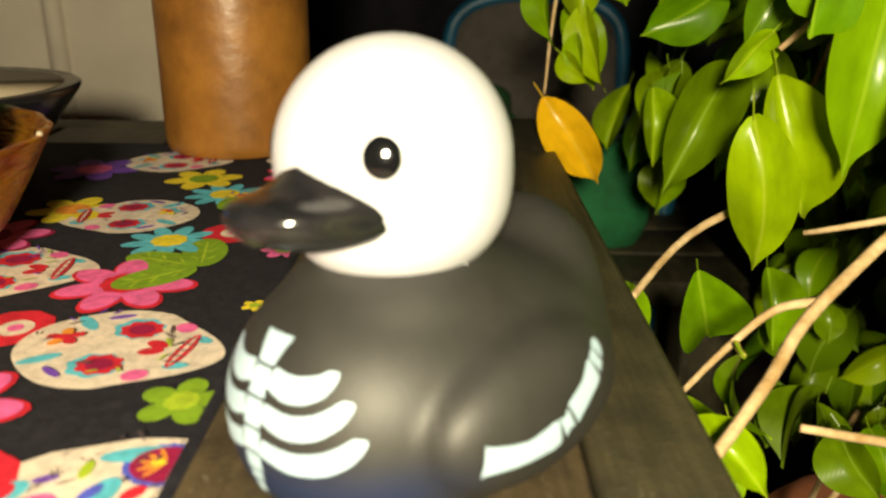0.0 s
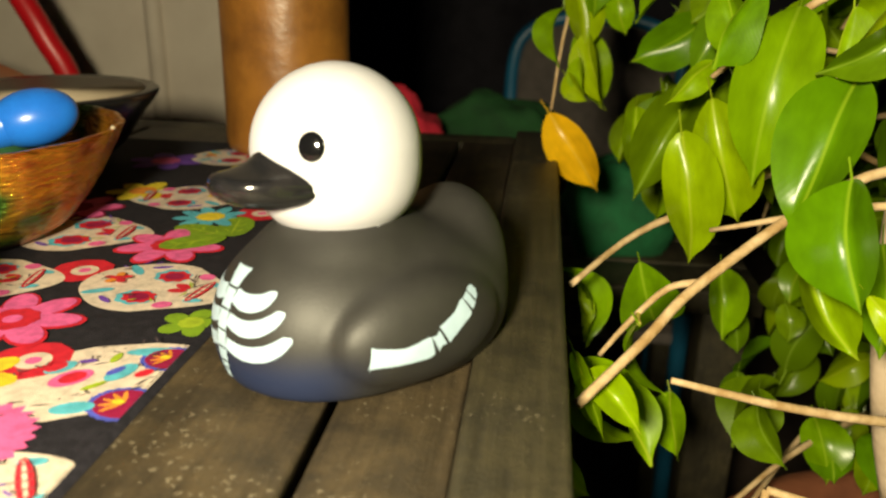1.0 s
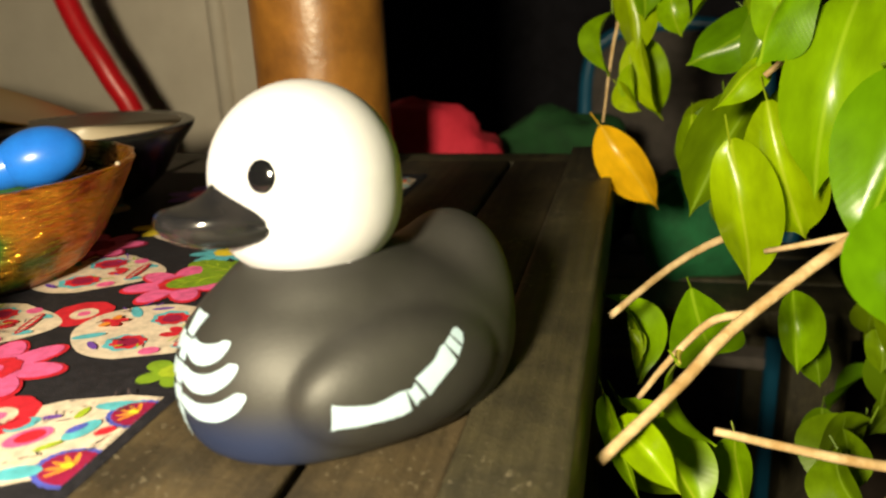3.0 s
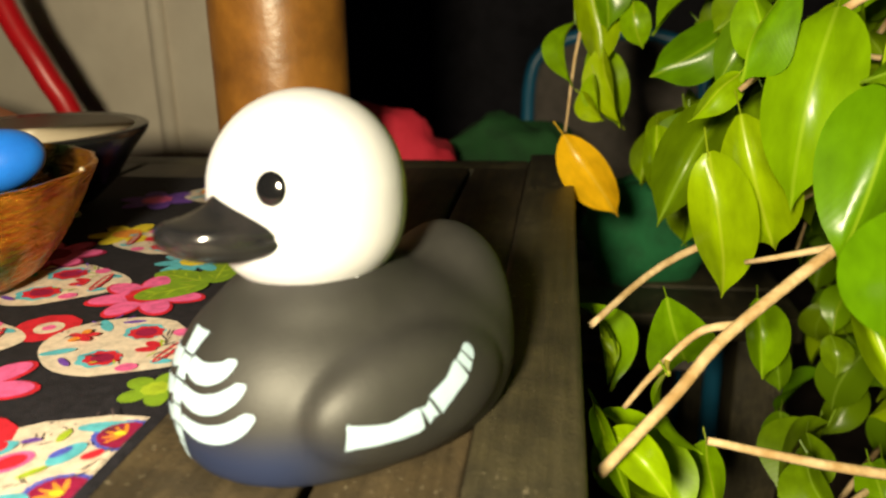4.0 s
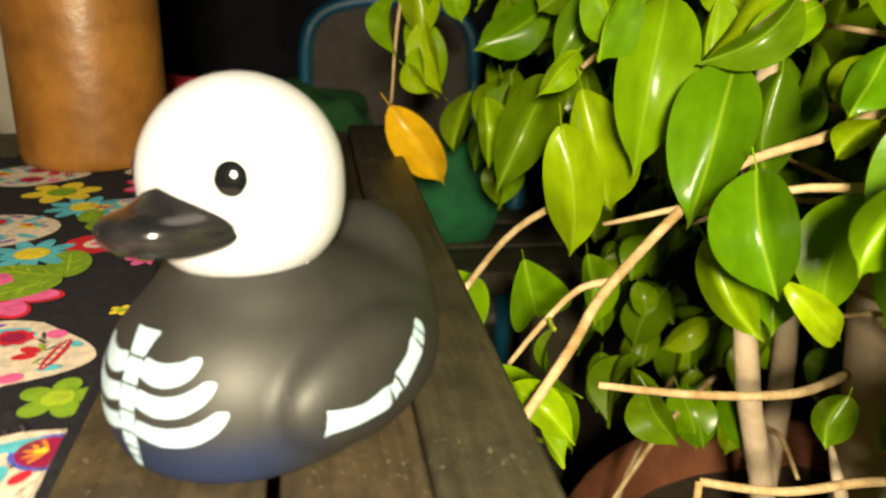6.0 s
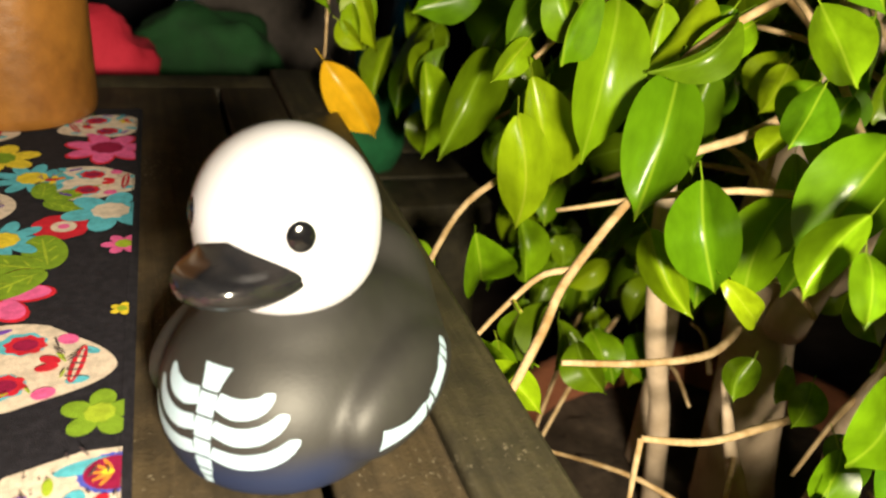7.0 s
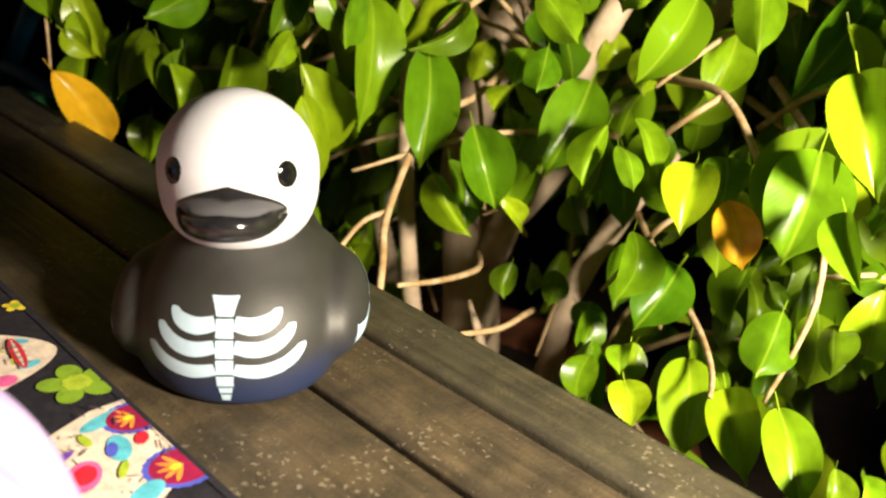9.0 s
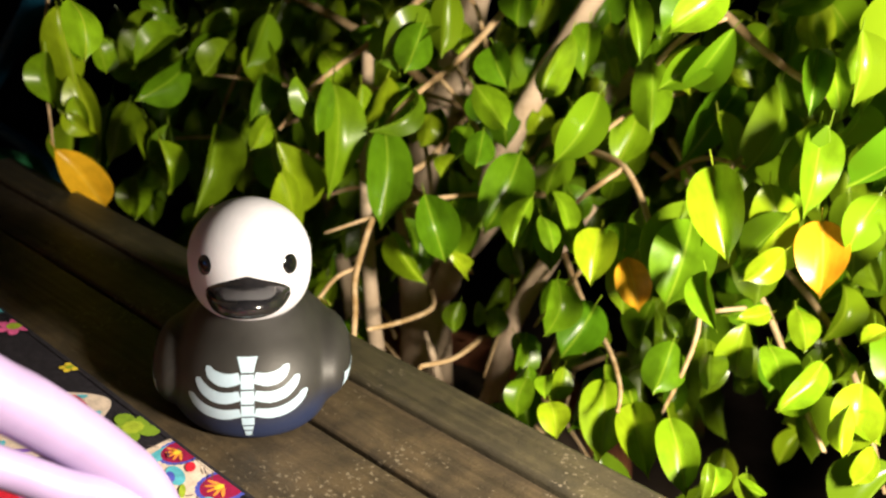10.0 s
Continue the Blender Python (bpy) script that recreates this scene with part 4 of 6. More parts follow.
# ---- behind the table ----
def cushion(name, label, centre, size, turn, mat, patches=None):
    c = empty(name, *centre)
    c.matrix_basis = pose(*centre, *turn)
    tagged(c, label, "cushion", group="cushions on the bench")
    bm = bmesh.new()

    def pad(u, v):
        a, e = 2 * math.pi * u, math.pi * (v - 0.5)
        ce, se = math.cos(e), math.sin(e)
        p = lambda q, k: math.copysign(abs(q) ** k, q)
        x, y, z = p(ce, 0.6) * p(math.cos(a), 0.55), p(ce, 0.6) * p(math.sin(a), 0.55), p(se, 0.9)
        w = 1 + 0.16 * noise.noise((x * 2.2 + centre[0] * 9, y * 2.2, z * 2.2)) + 0.05 * noise.noise((x * 6, y * 6 + centre[0] * 50, z * 6))
        return Vector((x * size[0] * w, y * size[1] * w, z * size[2] * w))

    grid(bm, pad, 48, 25, close_u=True)
    part("cover", bm, mat, c)
    for k, (px, py, pz, s) in enumerate(patches or ()):
        bm = bmesh.new()
        bmesh.ops.create_uvsphere(bm, u_segments=20, v_segments=12, radius=1)
        bmesh.ops.scale(bm, vec=(s, s * 0.5, s * 0.35), verts=bm.verts)
        bmesh.ops.translate(bm, vec=(px, py, pz), verts=bm.verts)
        part("patch", bm, YELLOW_FABRIC, c, "yellow-green patch")
    return c


def patio_chair(x, y, turn, name="patio_chair", label="garden chair with grey sling back and blue tube frame"):
    """Sling chair: rounded blue tube round a grey back, seat, two arms, four legs."""
    c = empty(name, x, y, GROUND_Z, turn)
    tagged(c, label, "chair")
    W, top, seat = 0.138, 0.792, 0.42

    def outline(s):
        # up one side, round the top, down the other
        pts = [(-W, 0.02, seat), (-W, 0.05, 0.60), (-W, 0.085, top - 0.07), (-W + 0.022, 0.094, top - 0.022), (-W + 0.075, 0.098, top), (0, 0.099, top + 0.004), (W - 0.075, 0.098, top), (W - 0.022, 0.094, top - 0.022), (W, 0.085, top - 0.07), (W, 0.05, 0.60), (W, 0.02, seat)]
        return pts

    bm = bmesh.new()
    tube(bm, outline(0), [0.011] * 11, 12)
    part("back_frame", bm, BLUE_TUBE, c, "blue painted tube")
    bm = bmesh.new()

    def sling(u, v):
        z = seat + 0.02 + (top - seat - 0.02) * v
        k = 1.0 if v < 0.8 else math.sqrt(max(0.0, 1 - ((v - 0.8) / 0.2) ** 2 * 0.62))
        return Vector(((u - 0.5) * 2 * (W - 0.006) * k, 0.02 + 0.078 * v + 0.02 * math.sin(math.pi * u) * math.sin(math.pi * v), z))

    grid(bm, sling, 20, 24)
    bmesh.ops.solidify(bm, geom=bm.faces, thickness=0.004)
    part("backrest", bm, GREY_MESH, c, "grey woven sling")
    bm = bmesh.new()
    box(bm, -W + 0.004, W - 0.004, -0.32, 0.02, seat - 0.008, seat + 0.008, 0.004)
    part("seat", bm, GREY_MESH, c, "grey woven sling")
    for s in (-1, 1):
        bm = bmesh.new()
        tube(bm, [(s * W, 0.05, 0.60), (s * (W + 0.01), -0.1, 0.63), (s * (W + 0.01), -0.30, 0.62), (s * W, -0.33, 0.56)], [0.011] * 4, 10)
        part("arm", bm, BLUE_TUBE, c)
        for y0, y1 in ((-0.31, -0.34), (0.02, 0.10)):
            bm = bmesh.new()
            tube(bm, [(s * W, y0, seat + (0.14 if y0 < 0 else 0)), (s * W, (y0 + y1) / 2, 0.2), (s * W, y1, 0.0)], [0.011] * 3, 10)
            part("leg", bm, BLUE_TUBE, c)
    return c


patio_chair(0.165, 1.06, -4)


def blue_pole():
    p = empty("garden_pole", 0.62, 2.16, GROUND_Z)
    tagged(p, "slim blue painted pole leaning over behind the tree", "pole")
    way = Vector((-0.205, -0.847, 0.490))
    bm = bmesh.new()
    tube(bm, [way * 0.013, way * 0.6, way * 1.2, way * 1.86], [0.013] * 4, 16, smooth_steps=2)
    part("shaft", bm, BLUE_TUBE, p)
    bm = bmesh.new()
    tube(bm, [way * 1.858, way * 1.875, way * 1.885], [0.0142, 0.0142, 0.008], 16, smooth_steps=3)
    part("end_cap", bm, BLACK_MATT, p, "black end cap")


blue_pole()


def garden_bench():
    b = empty("garden_bench", 0.03, 0.66, GROUND_Z)
    tagged(b, "low dark wooden bench behind the table, holding cushions", "bench")
    for k in range(4):
        bm = bmesh.new()
        box(bm, -0.30, 0.28, -0.15 + k * 0.078, -0.15 + k * 0.078 + 0.072, 0.555, 0.58, 0.003)
        part("slat", bm, RAIL, b)
    for x in (-0.27, 0.25):
        for y in (-0.12, 0.13):
            bm = bmesh.new()
            box(bm, x - 0.025, x + 0.025, y - 0.025, y + 0.025, 0, 0.554, 0.003)
            part("leg", bm, RAIL, b)


garden_bench()
cushion("frog_cushion", "green plush cushion with yellow-green patches", (0.030, 0.715, -0.094), (0.082, 0.048, 0.080), (-8, 8, -6), GREEN_FABRIC,
        [(-0.05, -0.045, -0.010, 0.026), (0.01, -0.050, -0.004, 0.030), (0.060, -0.044, -0.002, 0.022)])
cushion("red_cushion", "pinkish red cushion leaning beside the green one", (-0.105, 0.580, -0.075), (0.082, 0.036, 0.090), (-8, 14, 8), PINK_FABRIC)
cushion("green_cushion", "small teal green cushion on the bench", (0.175, 0.625, -0.118), (0.058, 0.035, 0.060), (-6, -10, 12), TEAL_FABRIC)


def red_hoop():
    """A red plastic tube bent in an arc, behind the dishes."""
    h = empty("red_tube", -0.478, 0.60, -0.008)
    tagged(h, "curved red plastic tube standing behind the dishes", "tube")
    bm = bmesh.new()
    tube(bm, [(0.085, 0.03, -0.735), (0.075, 0.02, -0.30), (0.052, 0.0, -0.02), (0.028, -0.01, 0.06), (0.000, -0.01, 0.115), (-0.022, -0.005, 0.175), (-0.034, 0.0, 0.25), (-0.036, 0, 0.33)], [0.0125] * 8, 16)
    part("tube_body", bm, RED_PLASTIC, h)


red_hoop()


# ---- the fig tree in its pot ----
POT_X, POT_Y = 0.385, 0.150


def terracotta_pot():
    p = empty("plant_pot", POT_X, POT_Y, GROUND_Z)
    tagged(p, "reddish brown terracotta pot with a thick rim beside the table", "plant pot")
    bm = bmesh.new()
    lathe(bm, [(0.130, 0.0), (0.142, 0.004), (0.185, 0.40), (0.190, 0.43), (0.205, 0.432), (0.209, 0.440), (0.209, 0.492), (0.203, 0.500), (0.190, 0.500), (0.182, 0.49), (0.178, 0.44)], 56)
    part("pot_body", bm, TERRACOTTA, p)
    bm = bmesh.new()
    grid(bm, lambda u, v: Vector((0.181 * v * math.cos(2 * math.pi * u), 0.181 * v * math.sin(2 * math.pi * u), 0.462 + 0.012 * noise.noise((9 * v * math.cos(2 * math.pi * u), 9 * v * math.sin(2 * math.pi * u), 0)))), 40, 14, close_u=True)
    part("soil", bm, SOIL, p, "dark crumbly soil")


terracotta_pot()
fig = empty("fig_tree", POT_X, POT_Y, GROUND_Z + 0.468)
tagged(fig, "weeping fig with pale trunk, glossy green leaves and some yellow ones", "potted tree")
FIG_BACK = Vector((-POT_X, -POT_Y, -GROUND_Z - 0.468))


def branch(points, radii, mat=TWIG, name="branch", n=9):
    """A limb through world points, with slight knots."""
    thin = 0.62 if mat is TWIG else 1.0
    radii = [r * thin for r in radii]
    bm = bmesh.new()
    tube(bm, [Vector(p) + FIG_BACK for p in points], radii, n, smooth_steps=5)
    for v in bm.verts:
        v.co += 0.06 * radii[0] * noise.noise_vector(v.co * 140)
    return part(name, bm, mat, fig)


branch([(0.400, 0.170, -0.285), (0.390, 0.174, -0.203), (0.390, 0.191, -0.116), (0.390, 0.213, -0.048), (0.390, 0.216, 0.012), (0.390, 0.196, 0.085), (0.390, 0.186, 0.140), (0.395, 0.178, 0.24), (0.40, 0.16, 0.34)], [0.034, 0.028, 0.025, 0.021, 0.019, 0.019, 0.017, 0.014, 0.010], BARK, "trunk", 18)
branch([(0.350, 0.235, -0.28), (0.373, 0.269, -0.169), (0.402, 0.322, -0.120), (0.400, 0.345, -0.065), (0.426, 0.411, -0.020), (0.463, 0.500, 0.032), (0.50, 0.58, 0.10)], [0.010, 0.009, 0.0085, 0.008, 0.0085, 0.009, 0.007], BARK, "limb", 12)
branch([(0.385, 0.165, -0.10), (0.360, 0.120, 0.02), (0.350, 0.080, 0.12), (0.36, 0.03, 0.24)], [0.015, 0.012, 0.010, 0.006], BARK, "limb", 12)
branch([(0.400, 0.160, -0.06), (0.440, 0.100, 0.06), (0.470, 0.030, 0.16), (0.48, -0.05, 0.28)], [0.014, 0.012, 0.009, 0.006], BARK, "limb", 12)
branch([(0.405, 0.120, -0.29), (0.390, 0.090, -0.19), (0.360, 0.070, -0.10), (0.350, 0.040, -0.02), (0.33, 0.00, 0.05)], [0.013, 0.011, 0.010, 0.008, 0.004], BARK, "limb", 12)
branch([(0.350, 0.110, -0.28), (0.330, 0.090, -0.21), (0.310, 0.095, -0.16), (0.300, 0.120, -0.10)], [0.010, 0.009, 0.006, 0.0012], BARK, "root", 10)
branch([(0.330, 0.180, -0.28), (0.300, 0.165, -0.17), (0.275, 0.163, -0.09), (0.262, 0.170, 0.0), (0.27, 0.19, 0.10), (0.30, 0.23, 0.22)], [0.0085, 0.0075, 0.007, 0.006, 0.005, 0.004], BARK, "limb", 10)
branch([(0.395, 0.165, 0.06), (0.36, 0.24, 0.12), (0.31, 0.33, 0.16), (0.25, 0.42, 0.18), (0.16, 0.44, 0.17), (0.105, 0.385, 0.12), (0.090, 0.352, 0.036)], [0.009, 0.007, 0.005, 0.0035, 0.0026, 0.002, 0.0014])
# the bare twig that reaches over the table's edge, with its side shoot
branch([(0.330, 0.130, 0.090), (0.260, 0.112, 0.067), (0.211, 0.111, 0.050), (0.152, 0.080, 0.0145), (0.128, 0.057, -0.003), (0.1030, 0.034, -0.0200)], [0.0044, 0.0040, 0.0036, 0.0036, 0.0034, 0.0032])
branch([(0.152, 0.080, 0.0145), (0.140, 0.087, 0.008), (0.127, 0.092, -0.010), (0.1157, 0.0968, -0.0300)], [0.0028, 0.0024, 0.0022, 0.0018])
branch([(0.130, 0.091, -0.006), (0.129, 0.086, -0.006), (0.129, 0.080, -0.006)], [0.0013, 0.0012, 0.0010], STALK, "stalk", 6)
branch([(0.240, 0.225, 0.045), (0.185, 0.200, 0.020), (0.138, 0.180, 0.002), (0.103, 0.140, -0.014)], [0.004, 0.0034, 0.0030, 0.0026])
branch([(0.300, 0.120, -0.06), (0.240, 0.075, -0.040), (0.190, 0.062, -0.030), (0.140, 0.055, -0.018)], [0.0042, 0.0036, 0.0030, 0.0022])
branch([(0.330, 0.080, -0.10), (0.255, 0.040, -0.062), (0.210, 0.030, -0.055), (0.176, 0.034, -0.050)], [0.0040, 0.0034, 0.0030, 0.0026])
branch([(0.176, 0.034, -0.050), (0.174, 0.030, -0.066), (0.173, 0.026, -0.088)], [0.0026, 0.0024, 0.0018])
branch([(0.35, 0.05, 0.09), (0.30, 0.00, 0.10), (0.265, -0.045, 0.104), (0.235, -0.080, 0.085), (0.215, -0.095, 0.068)], [0.005, 0.0042, 0.0036, 0.003, 0.002])
branch([(0.265, -0.045, 0.104), (0.252, -0.030, 0.085), (0.248, -0.020, 0.070)], [0.003, 0.0028, 0.002])
branch([(0.47, 0.03, 0.16), (0.40, -0.05, 0.155), (0.330, -0.100, 0.125), (0.262, -0.112, 0.120), (0.235, -0.115, 0.09), (0.225, -0.13, 0.03), (0.215, -0.125, -0.025)], [0.006, 0.005, 0.004, 0.003, 0.0026, 0.0024, 0.0018])
branch([(0.41, -0.02, 0.10), (0.36, -0.09, 0.06), (0.300, -0.150, 0.030), (0.262, -0.185, 0.005), (0.225, -0.215, -0.010)], [0.005, 0.0042, 0.0036, 0.003, 0.002])
branch([(0.300, -0.150, 0.030), (0.275, -0.140, 0.035), (0.245, -0.125, 0.035)], [0.0028, 0.0025, 0.002])
branch([(0.43, 0.00, 0.08), (0.38, -0.13, 0.04), (0.345, -0.20, 0.00), (0.30, -0.25, -0.06)], [0.005, 0.0042, 0.0036, 0.002])
branch([(0.34, 0.02, 0.0), (0.28, -0.03, -0.005), (0.235, -0.075, -0.010), (0.200, -0.100, -0.012), (0.172, -0.112, -0.012)], [0.004, 0.0036, 0.003, 0.0026, 0.0018])
branch([(0.36, 0.03, 0.24), (0.33, -0.04, 0.22), (0.31, -0.10, 0.19), (0.30, -0.15, 0.17)], [0.006, 0.005, 0.004, 0.003])
branch([(0.34, 0.10, 0.20), (0.27, 0.10, 0.15), (0.22, 0.11, 0.115), (0.20, 0.112, 0.095)], [0.005, 0.004, 0.003, 0.002])
branch([(0.33, 0.17, 0.20), (0.25, 0.17, 0.15), (0.20, 0.18, 0.115), (0.165, 0.178, 0.085)], [0.005, 0.004, 0.003, 0.002])
branch([(0.31, 0.33, 0.16), (0.28, 0.36, 0.09), (0.27, 0.38, 0.02), (0.25, 0.36, -0.05)], [0.004, 0.003, 0.0025, 0.0015])
for k in range(44):
    rr = random.Random(200 + k)
    a = Vector((rr.uniform(0.28, 0.45), rr.uniform(-0.05, 0.30), rr.uniform(-0.18, 0.16)))
    d = Vector((rr.uniform(-0.15, 0.02), rr.uniform(-0.14, 0.14), rr.uniform(-0.08, 0.08)))
    branch([a, a + d * 0.5 + Vector((0, 0, 0.012)), a + d], [0.0036, 0.003, 0.0018], n=6)


# leaves: one unit leaf in seven shapes, base at the origin, along +x
def leaf_mesh(seed, droop, fold, curl, bend):
    bm = bmesh.new()
    uvl = bm.loops.layers.uv.new("UVMap")
    rr = random.Random(seed)
    nu, nv = 21, 7
    w1, w2 = rr.uniform(0, 6), rr.uniform(0, 6)
    vs, uv = [], {}
    for i in range(nu):
        u = i / (nu - 1)
        # oval, drawn out to a short drip tip
        half = 0.5 * max(0.0, 1 - abs((u - 0.45) / 0.46) ** 2.2) ** 0.66 if u < 0.91 else 0.0
        if u > 0.78:
            half = max(half, 0.30 * ((1 - u) / 0.22) ** 1.4)
        half = max(half, 0.022 * (1 - u) + 0.0015)
        row = []
        for j in range(nv):
            s = j / (nv - 1) * 2 - 1
            z = droop * u * (1 - u) * (1.3 - 0.6 * u) + fold * abs(s) * half * 2 + curl * s * (u - 0.5) * half + 0.02 * math.sin(6 * u + w1) * s + 0.012 * math.sin(9 * u + w2 + 2 * s)
            v = bm.verts.new((u, s * half + bend * u * (1 - u), z))
            uv[v] = (u, 0.5 + 0.5 * s * half * 2)
            row.append(v)
        vs.append(row)
    for i in range(nu - 1):
        for j in range(nv - 1):
            f = bm.faces.new((vs[i][j], vs[i + 1][j], vs[i + 1][j + 1], vs[i][j + 1]))
            f.smooth = True
            for lp in f.loops:
                lp[uvl].uv = uv[lp.vert]
    # stalk
    ring0 = [bm.verts.new((0.03, 0.016 * math.cos(a), 0.016 * math.sin(a))) for a in (0, 2.1, 4.2)]
    ring1 = [bm.verts.new((-0.17, 0.013 * math.cos(a), 0.03 + 0.013 * math.sin(a))) for a in (0, 2.1, 4.2)]
    for k in range(3):
        f = bm.faces.new((ring0[k], ring0[(k + 1) % 3], ring1[(k + 1) % 3], ring1[k]))
        for lp in f.loops:
            lp[uvl].uv = (0.5, 0.5)
    return bm


LEAF_MESH = {}
for kind in LEAF:
    for k, (droop, fold, curl, bend) in enumerate(((0.30, 0.16, 0.25, 0.2), (0.75, 0.10, -0.5, -0.5), (0.12, -0.22, 0.4, 0.1), (0.55, -0.14, 0.7, 0.6), (0.45, 0.34, -0.3, -0.2), (0.90, 0.22, 0.2, 0.35), (0.25, -0.34, -0.6, -0.7))):
        bm = leaf_mesh(40 + k, droop, fold, curl, bend)
        me = bpy.data.meshes.new("leaf")
        bm.to_mesh(me)
        bm.free()
        me.materials.append(LEAF[kind])
        LEAF_MESH[kind, k] = me
pick = random.Random(77)


def leaf(base, tip, facing, width, kind="g", shape=None):
    """A leaf from its stalk's end to its tip, its upper side turned to facing."""
    a, b, n = Vector(base), Vector(tip), Vector(facing)
    x = (b - a)
    length = x.length
    x.normalize()
    z = (n - x * n.dot(x)).normalized()
    z = z if shape is not None else Matrix.Rotation(pick.gauss(0.0, 0.45), 3, x) @ z
    y = z.cross(x)
    ob = new("leaf", LEAF_MESH[kind, pick.randrange(7) if shape is None else shape])
    ob.parent = fig
    rot = Matrix((x, y, z)).transposed().to_4x4()
    ob.matrix_basis = Matrix.Translation(a + FIG_BACK) @ rot @ Matrix.Diagonal((length, width, length, 1))
    return ob


leaf((0.211, 0.118, 0.095), (0.186, 0.091, 0.031), (-0.58, -0.73, 0.35), 0.034, "g", shape=0)
leaf((0.196, 0.064, 0.064), (0.200, 0.041, 0.020), (-0.64, -0.64, 0.43), 0.030, "g", shape=4)
leaf((0.248, 0.062, 0.056), (0.227, 0.051, 0.006), (-0.68, -0.60, 0.42), 0.028, "g")
leaf((0.256, 0.030, 0.094), (0.222, 0.028, 0.041), (-0.80, -0.49, 0.35), 0.036, "g", shape=0)
leaf((0.195, 0.158, 0.120), (0.182, 0.141, 0.040), (-0.50, -0.81, 0.31), 0.035, "g")
leaf((0.150, 0.157, 0.061), (0.163, 0.166, -0.009), (-0.27, -0.87, 0.41), 0.029, "l")
leaf((0.167, 0.182, 0.074), (0.188, 0.180, 0.011), (-0.38, -0.85, 0.36), 0.033, "l")
leaf((0.210, -0.114, 0.100), (0.183, -0.120, 0.054), (-0.89, -0.24, 0.40), 0.035, "g", shape=0)
leaf((0.216, -0.073, 0.084), (0.199, -0.083, 0.066), (-0.87, -0.31, 0.39), 0.023, "g", shape=0)
leaf((0.205, -0.064, 0.079), (0.184, -0.074, 0.050), (-0.85, -0.34, 0.41), 0.025, "l", shape=4)
leaf((0.203, -0.084, 0.068), (0.198, -0.101, 0.040), (-0.88, -0.31, 0.36), 0.021, "y", 0)
leaf((0.249, -0.053, 0.011), (0.216, -0.050, -0.021), (-0.80, -0.33, 0.50), 0.032, "g", shape=0)
leaf((0.359, 0.021, -0.030), (0.323, 0.012, -0.069), (-0.79, -0.36, 0.49), 0.029, "g", shape=4)
leaf((0.137, -0.085, -0.004), (0.122, -0.100, -0.014), (-0.74, -0.30, 0.60), 0.018, "l", shape=0)
leaf((0.217, -0.083, -0.022), (0.185, -0.104, -0.059), (-0.77, -0.25, 0.58), 0.031, "l", shape=0)
leaf((0.208, -0.108, -0.024), (0.183, -0.137, -0.052), (-0.78, -0.20, 0.59), 0.024, "l", shape=4)
leaf((0.185, -0.138, -0.009), (0.160, -0.165, -0.036), (-0.79, -0.15, 0.60), 0.023, "l", shape=0)
leaf((0.226, -0.117, 0.018), (0.200, -0.121, -0.008), (-0.83, -0.21, 0.51), 0.027, "g", shape=2)
leaf((0.195, -0.122, 0.136), (0.178, -0.148, 0.093), (-0.92, -0.21, 0.32), 0.027, "l", shape=4)
leaf((0.174, -0.139, 0.087), (0.157, -0.157, 0.064), (-0.89, -0.18, 0.42), 0.014, "g")
leaf((0.360, -0.077, 0.161), (0.327, -0.059, 0.098), (-0.93, -0.27, 0.24), 0.026, "g")
leaf((0.303, -0.031, 0.175), (0.287, -0.049, 0.124), (-0.91, -0.35, 0.24), 0.028, "g")
leaf((0.345, -0.013, 0.131), (0.320, -0.016, 0.087), (-0.90, -0.36, 0.26), 0.031, "l")
leaf((0.276, 0.018, 0.180), (0.253, 0.018, 0.135), (-0.86, -0.46, 0.22), 0.025, "l")
leaf((0.282, 0.437, 0.061), (0.241, 0.425, 0.010), (-0.54, -0.78, 0.31), 0.057, "g")
leaf((0.191, 0.405, 0.052), (0.156, 0.386, 0.001), (-0.48, -0.81, 0.34), 0.032, "d")
leaf((0.129, 0.080, -0.006), (0.144, 0.080, -0.039), (-0.33, -0.75, 0.58), 0.022, "g")
leaf((0.138, 0.163, -0.008), (0.152, 0.176, -0.047), (-0.22, -0.83, 0.51), 0.033, "g")
leaf((0.191, 0.084, 0.030), (0.211, 0.062, -0.007), (-0.42, -0.76, 0.49), 0.020, "l")
leaf((0.200, 0.040, 0.029), (0.227, 0.040, 0.004), (-0.51, -0.70, 0.50), 0.013, "l")
leaf((0.196, 0.214, 0.068), (0.188, 0.182, 0.026), (-0.62, -0.70, 0.36), 0.030, "g")
leaf((0.276, -0.147, 0.086), (0.264, -0.136, 0.055), (-0.93, -0.25, 0.28), 0.026, "g")
leaf((0.291, -0.148, 0.156), (0.281, -0.157, 0.098), (-0.86, -0.46, 0.22), 0.027, "g")
leaf((0.331, -0.124, 0.195), (0.329, -0.134, 0.149), (-0.95, -0.29, 0.12), 0.023, "g")
leaf((0.343, -0.133, 0.195), (0.340, -0.145, 0.145), (-0.98, -0.15, 0.10), 0.025, "l")
leaf((0.347, -0.149, 0.203), (0.344, -0.162, 0.154), (-0.98, 0.22, -0.02), 0.023, "l")
leaf((0.351, -0.095, 0.153), (0.344, -0.095, 0.111), (-0.93, -0.34, 0.16), 0.021, "g")
leaf((0.375, -0.107, 0.150), (0.370, -0.117, 0.108), (-0.95, -0.27, 0.17), 0.026, "g")
leaf((0.294, 0.087, 0.157), (0.295, 0.077, 0.129), (-0.83, -0.54, 0.15), 0.022, "g")
leaf((0.273, 0.076, 0.133), (0.274, 0.063, 0.100), (-0.79, -0.58, 0.21), 0.026, "g")
